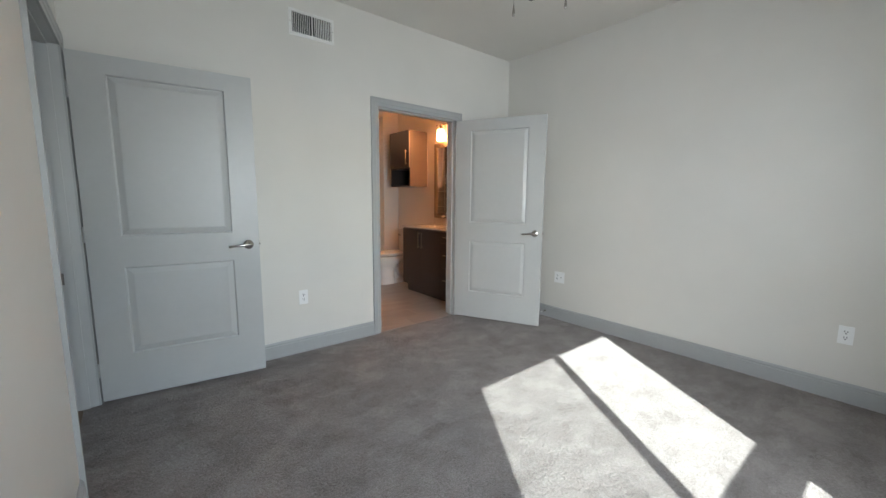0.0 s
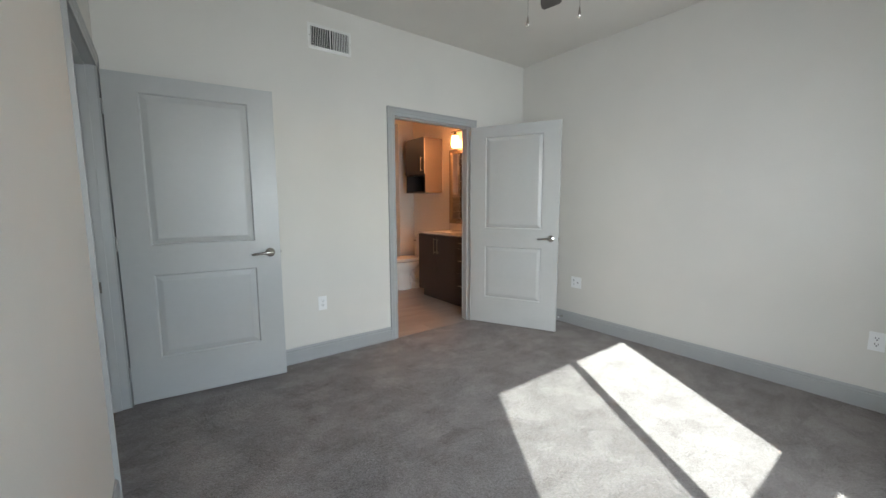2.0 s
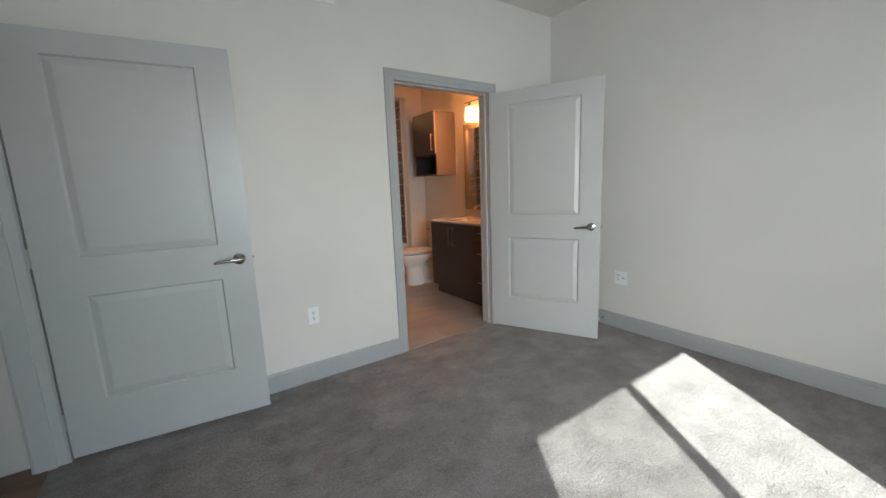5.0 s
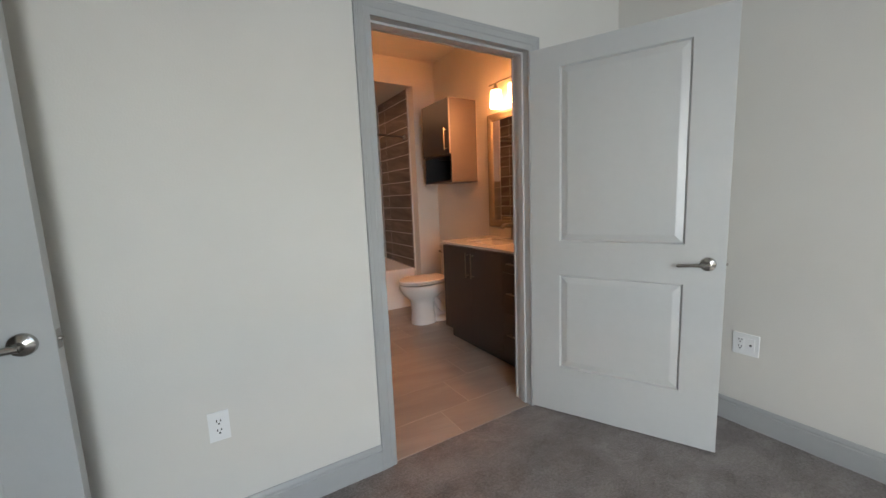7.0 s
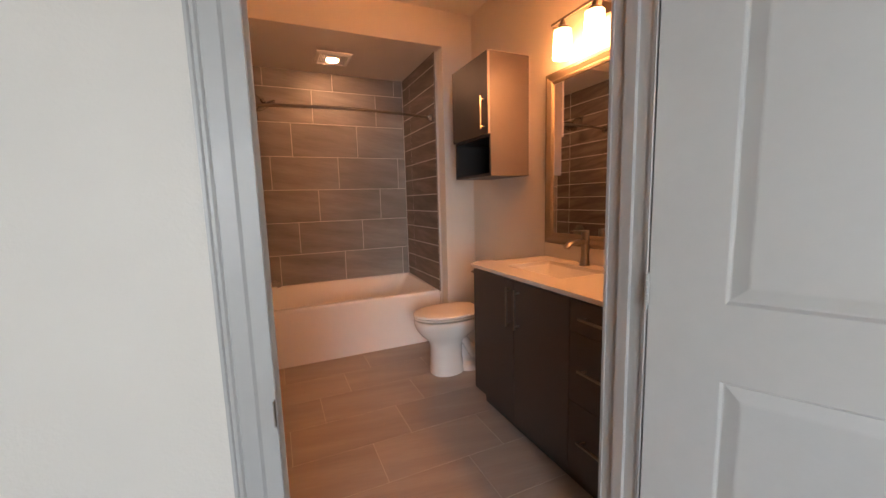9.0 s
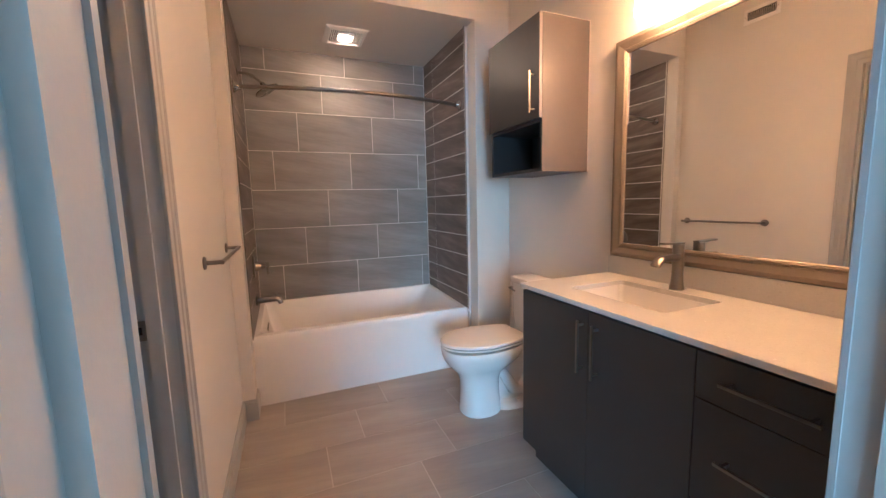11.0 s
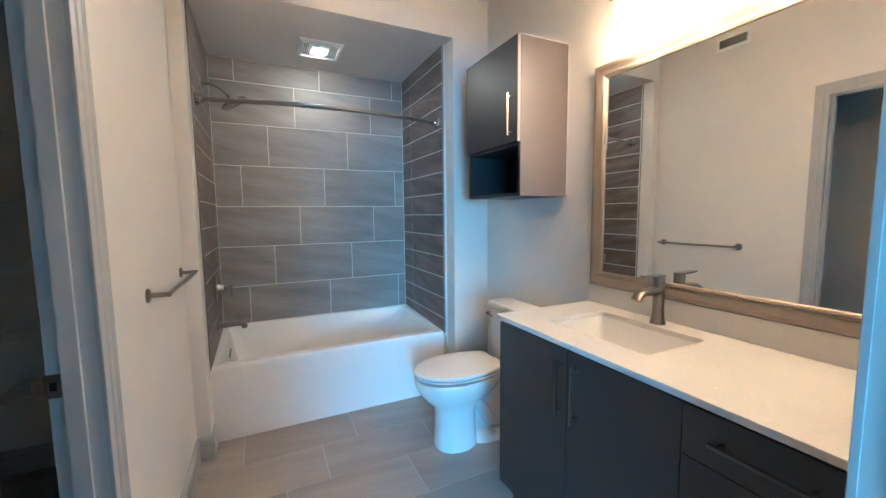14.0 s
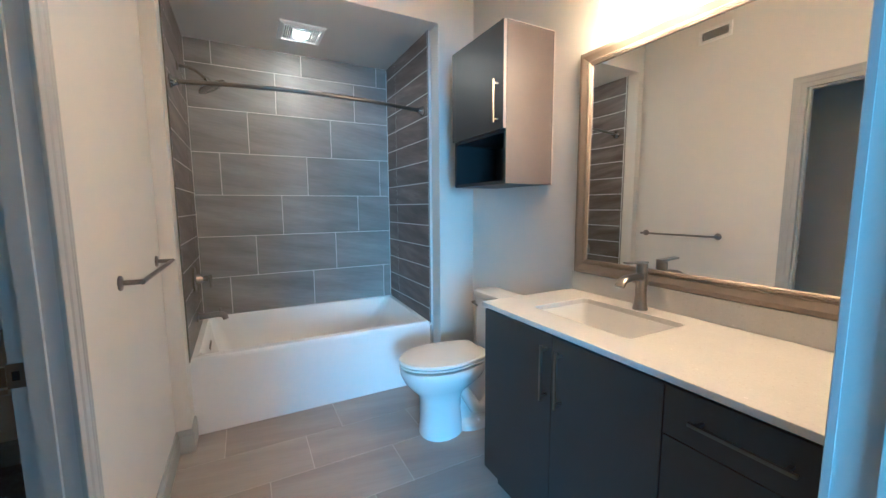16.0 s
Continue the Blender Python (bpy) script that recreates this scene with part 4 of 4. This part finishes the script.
    rings(bm, [seat_loop(-0.022, 0.4285), seat_loop(-0.002, 0.4320), seat_loop(0.0, 0.441), seat_loop(-0.008, 0.444)])
    part("seat", bm, SEAT, t, smooth=40)
    bm = bmesh.new()
    rings(bm, [seat_loop(-0.010, 0.4480), seat_loop(0.002, 0.4505), seat_loop(0.003, 0.460), seat_loop(-0.003, 0.467), seat_loop(-0.030, 0.4705), seat_loop(-0.09, 0.4725)])
    part("lid", bm, SEAT, t, smooth=40)
    bm = bmesh.new()
    for s in (-1, 1):
        lathe(bm, [(0.014, 0.0), (0.015, 0.014), (0.011, 0.022), (0.003, 0.024)], (s * 0.075, -0.222, 0.4185), n=14)
    cyl(bm, (-0.09, -0.230, 0.434), (0.09, -0.230, 0.434), 0.007, n=12)
    part("seat_hinge", bm, SEAT, t, smooth=40)
    bm = bmesh.new()
    tube(bm, [(-0.14, -0.13, 0.400), (-0.15, -0.12, 0.30), (-0.155, -0.06, 0.19), (-0.155, -0.012, 0.16)], 0.004, 8)
    part("supply_hose", bm, CHROME, t, smooth=50)


toilet()


# ---------------------------------------------------------------- tub
XL, XR, YF, YK = 2.108, 3.604, 6.035, 6.855


def bathtub():
    t = thing("bathtub", (0, 0, 0), 0, "white alcove bathtub with a plain flat apron, between the tiled walls", "bathtub")
    def rect(x0, x1, y0, y1, z, r, n=6):
        pts = []
        for cx, cy, start in ((x1 - r, y1 - r, 0), (x0 + r, y1 - r, 90), (x0 + r, y0 + r, 180), (x1 - r, y0 + r, 270)):
            pts += [(cx + r * math.cos(radians(start + 90 * k / n)), cy + r * math.sin(radians(start + 90 * k / n)), z) for k in range(n + 1)]
        return pts
    x0, x1, y0, y1 = XL - 0.012, XR + 0.014, YF, YK + 0.008
    bm = bmesh.new()
    loops = [rect(x0, x1, y0 + 0.004, y1, -0.002, 0.004), rect(x0, x1, y0 + 0.004, y1, 0.40, 0.004), rect(x0, x1, y0, y1, 0.435, 0.004), rect(x0, x1, y0, y1, 0.458, 0.005), rect(x0 + 0.003, x1 - 0.003, y0 + 0.005, y1 - 0.003, 0.465, 0.008),
             rect(x0 + 0.044, x1 - 0.048, y0 + 0.046, y1 - 0.040, 0.466, 0.040), rect(x0 + 0.054, x1 - 0.062, y0 + 0.058, y1 - 0.050, 0.452, 0.050),
             rect(x0 + 0.08, x1 - 0.16, y0 + 0.085, y1 - 0.07, 0.34, 0.08), rect(x0 + 0.12, x1 - 0.26, y0 + 0.105, y1 - 0.09, 0.20, 0.10), rect(x0 + 0.14, x1 - 0.33, y0 + 0.13, y1 - 0.115, 0.115, 0.11), rect(x0 + 0.18, x1 - 0.40, y0 + 0.18, y1 - 0.165, 0.092, 0.09), rect(x0 + 0.30, x1 - 0.55, y0 + 0.27, y1 - 0.26, 0.088, 0.05)]
    loops = [[(x, y, z + (0.034 * (y - y0) / (y1 - y0) if z > 0.43 else 0)) for x, y, z in loop] for loop in loops]
    rings(bm, loops)
    part("tub", bm, ENAMEL, t, smooth=40)
    bm = bmesh.new()
    lathe(bm, [(0.037, 0.0), (0.037, 0.006), (0.032, 0.011), (0.012, 0.012)], (x0 + 0.070, 6.445, 0.400), (1, 0, -0.16), 24)
    part("overflow_plate", bm, NICKEL, t, smooth=40)
    bm = bmesh.new()
    lathe(bm, [(0.033, 0.0), (0.033, 0.003), (0.020, 0.006)], (x0 + 0.30, 6.445, 0.090), n=24)
    part("drain", bm, NICKEL, t, smooth=40)


bathtub()


def tub_fittings():
    y = 6.445
    s = thing("shower_fixture", (XL, y, 2.192), 0, "brushed nickel shower head on a bent arm from the tiled wall", "shower head")
    bm = bmesh.new()
    lathe(bm, [(0.030, 0.0005), (0.030, 0.004), (0.014, 0.012)], (0, 0, 0), (1, 0, 0))
    part("flange", bm, NICKEL, s, smooth=40)
    bm = bmesh.new()
    tube(bm, [(0.002, 0, 0), (0.05, 0, 0.002), (0.09, 0, -0.010), (0.125, 0, -0.036), (0.150, 0, -0.058)], 0.0095, 14)
    part("arm", bm, NICKEL, s, smooth=50)
    bm = bmesh.new()
    way = Vector((0.52, 0, -0.85))
    lathe(bm, [(0.013, -0.012), (0.016, 0.0), (0.014, 0.018), (0.030, 0.030), (0.084, 0.040), (0.088, 0.047), (0.080, 0.052)], (0.155, 0, -0.064), way, 30)
    part("head", bm, CHROME, s, smooth=40)
    v = thing("tub_valve", (XL, y, 0.858), 0, "brushed nickel shower valve with a lever on the tiled wall", "shower valve")
    bm = bmesh.new()
    lathe(bm, [(0.083, 0.0005), (0.083, 0.004), (0.078, 0.009), (0.036, 0.012), (0.030, 0.030), (0.024, 0.050)], (0, 0, 0), (1, 0, 0), 36)
    part("escutcheon", bm, NICKEL, v, smooth=40)
    bm = bmesh.new()
    lathe(bm, [(0.016, 0.050), (0.018, 0.054), (0.018, 0.080), (0.0085, 0.084), (0.0085, 0.094)], (0, 0, 0), (1, 0, 0))
    tube(bm, [(0.094, 0, 0.026), (0.094, 0, -0.062)], 0.0088, 14)
    part("lever", bm, NICKEL, v, smooth=40)
    p = thing("tub_spout", (XL, y, 0.605), 0, "brushed nickel tub spout with a diverter pull above the bathtub", "tub spout")
    bm = bmesh.new()
    lathe(bm, [(0.034, 0.0005), (0.034, 0.008), (0.026, 0.014)], (0, 0, 0), (1, 0, 0))
    part("flange", bm, NICKEL, p, smooth=40)
    bm = bmesh.new()
    tube(bm, [(0.010, 0, 0), (0.06, 0, 0.001), (0.120, 0, 0.003), (0.142, 0, 0.000), (0.158, 0, -0.012), (0.164, 0, -0.034)], [0.0225, 0.0195, 0.0190, 0.0200, 0.0200, 0.0175], 20)
    part("body", bm, NICKEL, p, smooth=50)
    bm = bmesh.new()
    lathe(bm, [(0.004, 0.0), (0.004, 0.010), (0.007, 0.012), (0.007, 0.024), (0.002, 0.026)], (0.135, 0, 0.020))
    part("diverter", bm, NICKEL, p, smooth=40)
    r = thing("shower_rod", (0, 0, 2.004), 0, "bowed brushed nickel shower curtain rod across the tub alcove", "shower rod")
    bm = bmesh.new()
    pts = []
    for k in range(33):
        u = k / 32
        pts.append((XL + 0.010 + (XR - XL - 0.020) * u, 6.095 - 0.110 * math.sin(math.pi * u), 0))
    tube(bm, pts, 0.0125, 16)
    part("rod", bm, NICKEL, r, smooth=50)
    for x, s_ in ((XL, 1), (XR, -1)):
        bm = bmesh.new()
        lathe(bm, [(0.036, 0.0005), (0.036, 0.005), (0.026, 0.016), (0.018, 0.030), (0.017, 0.042)], (x, 6.095, 0), (s_, 0, 0), 28)
        part("end_flange", bm, CHROME, r, smooth=40)


tub_fittings()


def towel_bar():
    t = thing("towel_bar", (XB, 5.480, 1.066), 0, "brushed nickel towel bar on the painted bathroom wall", "towel bar")
    for y in (-0.305, 0.305):
        bm = bmesh.new()
        lathe(bm, [(0.026, 0.0005), (0.026, 0.006), (0.022, 0.009), (0.009, 0.011), (0.009, 0.070)], (0, y, 0), (1, 0, 0))
        part("post", bm, NICKEL, t, smooth=40)
    bm = bmesh.new()
    cyl(bm, (0.066, -0.316, 0), (0.066, 0.316, 0), 0.0085, n=16)
    part("bar", bm, NICKEL, t, smooth=40)


towel_bar()


def fan_light():
    f = thing("bath_fan_light", (2.842, 6.434, 2.522), 0, "square white exhaust fan grille with lit lens in alcove ceiling", "exhaust fan")
    w = 0.147
    bm = bmesh.new()
    def sq(e, z):
        return [(-w + e, -w + e, z), (w - e, -w + e, z), (w - e, w - e, z), (-w + e, w - e, z)]
    rings(bm, [sq(0, -0.0005), sq(0.004, -0.010), sq(0.026, -0.019), sq(0.030, -0.019), sq(0.030, -0.004)], caps=False)
    part("frame", bm, GRILLE, f)
    part("backing", boxed(-0.117, -0.117, -0.004, 0.117, 0.117, -0.0015), DARK, f)
    for k in range(18):
        x = -0.110 + 0.220 * k / 17
        if abs(x) < 0.048:
            for y0, y1 in ((-0.117, -0.062), (0.062, 0.117)):
                part("slat", boxed(x - 0.0022, y0, -0.0165, x + 0.0022, y1, -0.0045), GRILLE, f)
        else:
            part("slat", boxed(x - 0.0022, -0.117, -0.0165, x + 0.0022, 0.117, -0.0045), GRILLE, f)
    part("lamp_housing", boxed(-0.055, -0.062, -0.019, 0.055, 0.062, -0.0045), GRILLE, f)
    bm = bmesh.new()
    lathe(bm, [(0.047, -0.0192), (0.045, -0.024), (0.034, -0.030), (0.012, -0.033)], n=28)
    part("lens", bm, FAN_GLOW, f, "lit lens", smooth=50)


fan_light()


# ---------------------------------------------------------------- closet shelving
def shelf_rail(shelf, x0, x1, y, dz):
    bm = bmesh.new()
    tube(bm, [(x0, y, dz), (x1, y, dz)], 0.0032, 6)
    part("rail", bm, WIRE, shelf, smooth=60)


def shelf_wire(shelf, x, back, front):
    bm = bmesh.new()
    tube(bm, [(x, back, 0.004), (x, front, 0.004), (x, front - 0.003, -0.028)], 0.0014, 5, caps=False)
    part("wire", bm, WIRE, shelf, smooth=60)


def closet_shelves():
    x0, x1, y0, y1 = 1.245, XB - 0.100, 5.93, 6.20
    for z in (1.74, 1.43, 1.12, 0.81, 0.50):
        s = thing("wire_shelf", (0, 0, z), 0, "white coated wire closet shelf in the dark closet corner", "wire shelf", "closet shelves")
        for y, dz in ((y0, 0), (y1, 0), ((y0 + y1) / 2, 0), (y0, -0.028)):
            shelf_rail(s, x0, x1, y, dz)
        for k in range(26):
            shelf_wire(s, x0 + (x1 - x0) * (k + 0.5) / 26, y1, y0)
    p = thing("shelf_pole", (1.235, 5.915, 0), 0, "white upright shelf pole in the closet", "shelf pole")
    block("post", (-0.008, -0.008, -0.002, 0.008, 0.008, 1.92), WIRE, p, bevel=0.002)
    h = thing("hanging_shelf", (0, 0, 1.70), 0, "white coated wire shelf with a slanted bracket on the closet wall", "wire shelf")
    for y in (5.90, 6.195):
        shelf_rail(h, 0.605, 1.225, y, 0)
    for k in range(26):
        shelf_wire(h, 0.62 + 0.60 * k / 25, 6.195, 5.90)
    bm = bmesh.new()
    tube(bm, [(0.80, 5.92, -0.004), (0.80, 6.20, -0.27)], 0.005, 8)
    part("bracket", bm, WIRE, h, smooth=60)


closet_shelves()


# ---------------------------------------------------------------- tiles, last
def tile_mesh(length, height, thick=0.008):
    """Lies in x, y with its face up at z = 0."""
    bm = bmesh.new()
    e = 0.0007
    rings(bm, [[(-length / 2 + i, -height / 2 + i, z), (length / 2 - i, -height / 2 + i, z), (length / 2 - i, height / 2 - i, z), (-length / 2 + i, height / 2 - i, z)] for i, z in ((0, -thick), (0, -e), (e, 0))])
    return bm


TILE_MESHES = {}


def tile(length, height, material, place, basis, parent):
    key = (round(length, 3), round(height, 3), material.name)
    if key not in TILE_MESHES:
        TILE_MESHES[key] = mesh_from("tile", tile_mesh(length, height), material)
    ob = new("tile", TILE_MESHES[key])
    ob.parent = parent
    u, v = Vector(basis[0]), Vector(basis[1])
    m = Matrix((u, v, u.cross(v))).transposed().to_4x4()
    m.translation = Vector(place)
    ob.matrix_basis = m
    return ob


def lay(area, u0, u1, v_lines, joints, pitch, material, origin, basis, parent, gap=0.004):
    """Rows between v_lines; joints(row): where one joint of the row lies."""
    for row, (v0, v1) in enumerate(zip(v_lines, v_lines[1:])):
        j = joints(row)
        cuts = [u0] + [j + pitch * k for k in range(-12, 13) if u0 + 0.012 < j + pitch * k < u1 - 0.012] + [u1]
        for a, b in zip(cuts, cuts[1:]):
            ca, cb = a + gap / 2, b - gap / 2
            place = Vector(origin) + Vector(basis[0]) * ((ca + cb) / 2) + Vector(basis[1]) * ((v0 + v1) / 2)
            tile(cb - ca, v1 - v0 - gap, material, place, basis, parent)


floor_field = thing("floor_tiles", (0, 0, 0), 0, "greige porcelain floor tiles laid in stepped rows", "")
floor_field["kind"] = "structure"
rows = [YN + 0.012] + [3.8615 + 0.3125 * k for k in range(8)]
rows[-1] = 6.049
STEP = {0: 2.657, 1: 2.244, 2: 2.453, 3: 2.662, 4: 2.884, 5: 2.460, 6: 2.667, 7: 2.878}
lay("floor", XB - 0.055, XM - 0.001, rows, lambda r: STEP[r], 0.622, FLOOR_TILE, (0, 0, 0), ((1, 0, 0), (0, 1, 0)), floor_field, 0.003)

TOP = 2.521
for name, box_ in (("alcove_back_tiles", (2.1005, YK + 0.0012, 0.44, 3.6180, YT - 0.0005, TOP)), ("alcove_east_tiles", (XR + 0.0013, 6.010, 0.44, 3.6180, YK + 0.0010, TOP)), ("alcove_west_tiles", (2.1005, 6.000, 0.44, XL - 0.0013, YK + 0.0010, TOP))):
    f = setting(name, [box_], GROUT)
    if "back" in name:
        z = [0.462] + [0.478 + 0.3130 * k for k in range(1, 7)] + [TOP]
        lay("back", XL, XR, z, lambda r: (2.301, 2.496, 2.699, 2.286, 2.487, 2.693, 2.274)[r], 0.618, BACK_TILE, (0, YK, 0), ((1, 0, 0), (0, 0, 1)), f)
    else:
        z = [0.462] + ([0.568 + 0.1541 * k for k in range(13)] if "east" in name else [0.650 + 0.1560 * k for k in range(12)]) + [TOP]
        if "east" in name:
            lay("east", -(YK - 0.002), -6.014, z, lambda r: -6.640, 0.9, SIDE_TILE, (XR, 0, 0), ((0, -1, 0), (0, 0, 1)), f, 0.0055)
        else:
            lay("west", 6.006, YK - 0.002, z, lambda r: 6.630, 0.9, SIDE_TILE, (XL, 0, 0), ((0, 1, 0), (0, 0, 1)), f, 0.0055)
for name, x0, x1, y in (("trim_tile_edge", XR - 0.001, 3.611, 6.004), ("trim_tile_edge_west", 2.1025, XL + 0.001, 5.9945)):
    setting(name, [(x0, y, 0.46, x1, y + 0.005, TOP)], NICKEL, bevel=0.001)
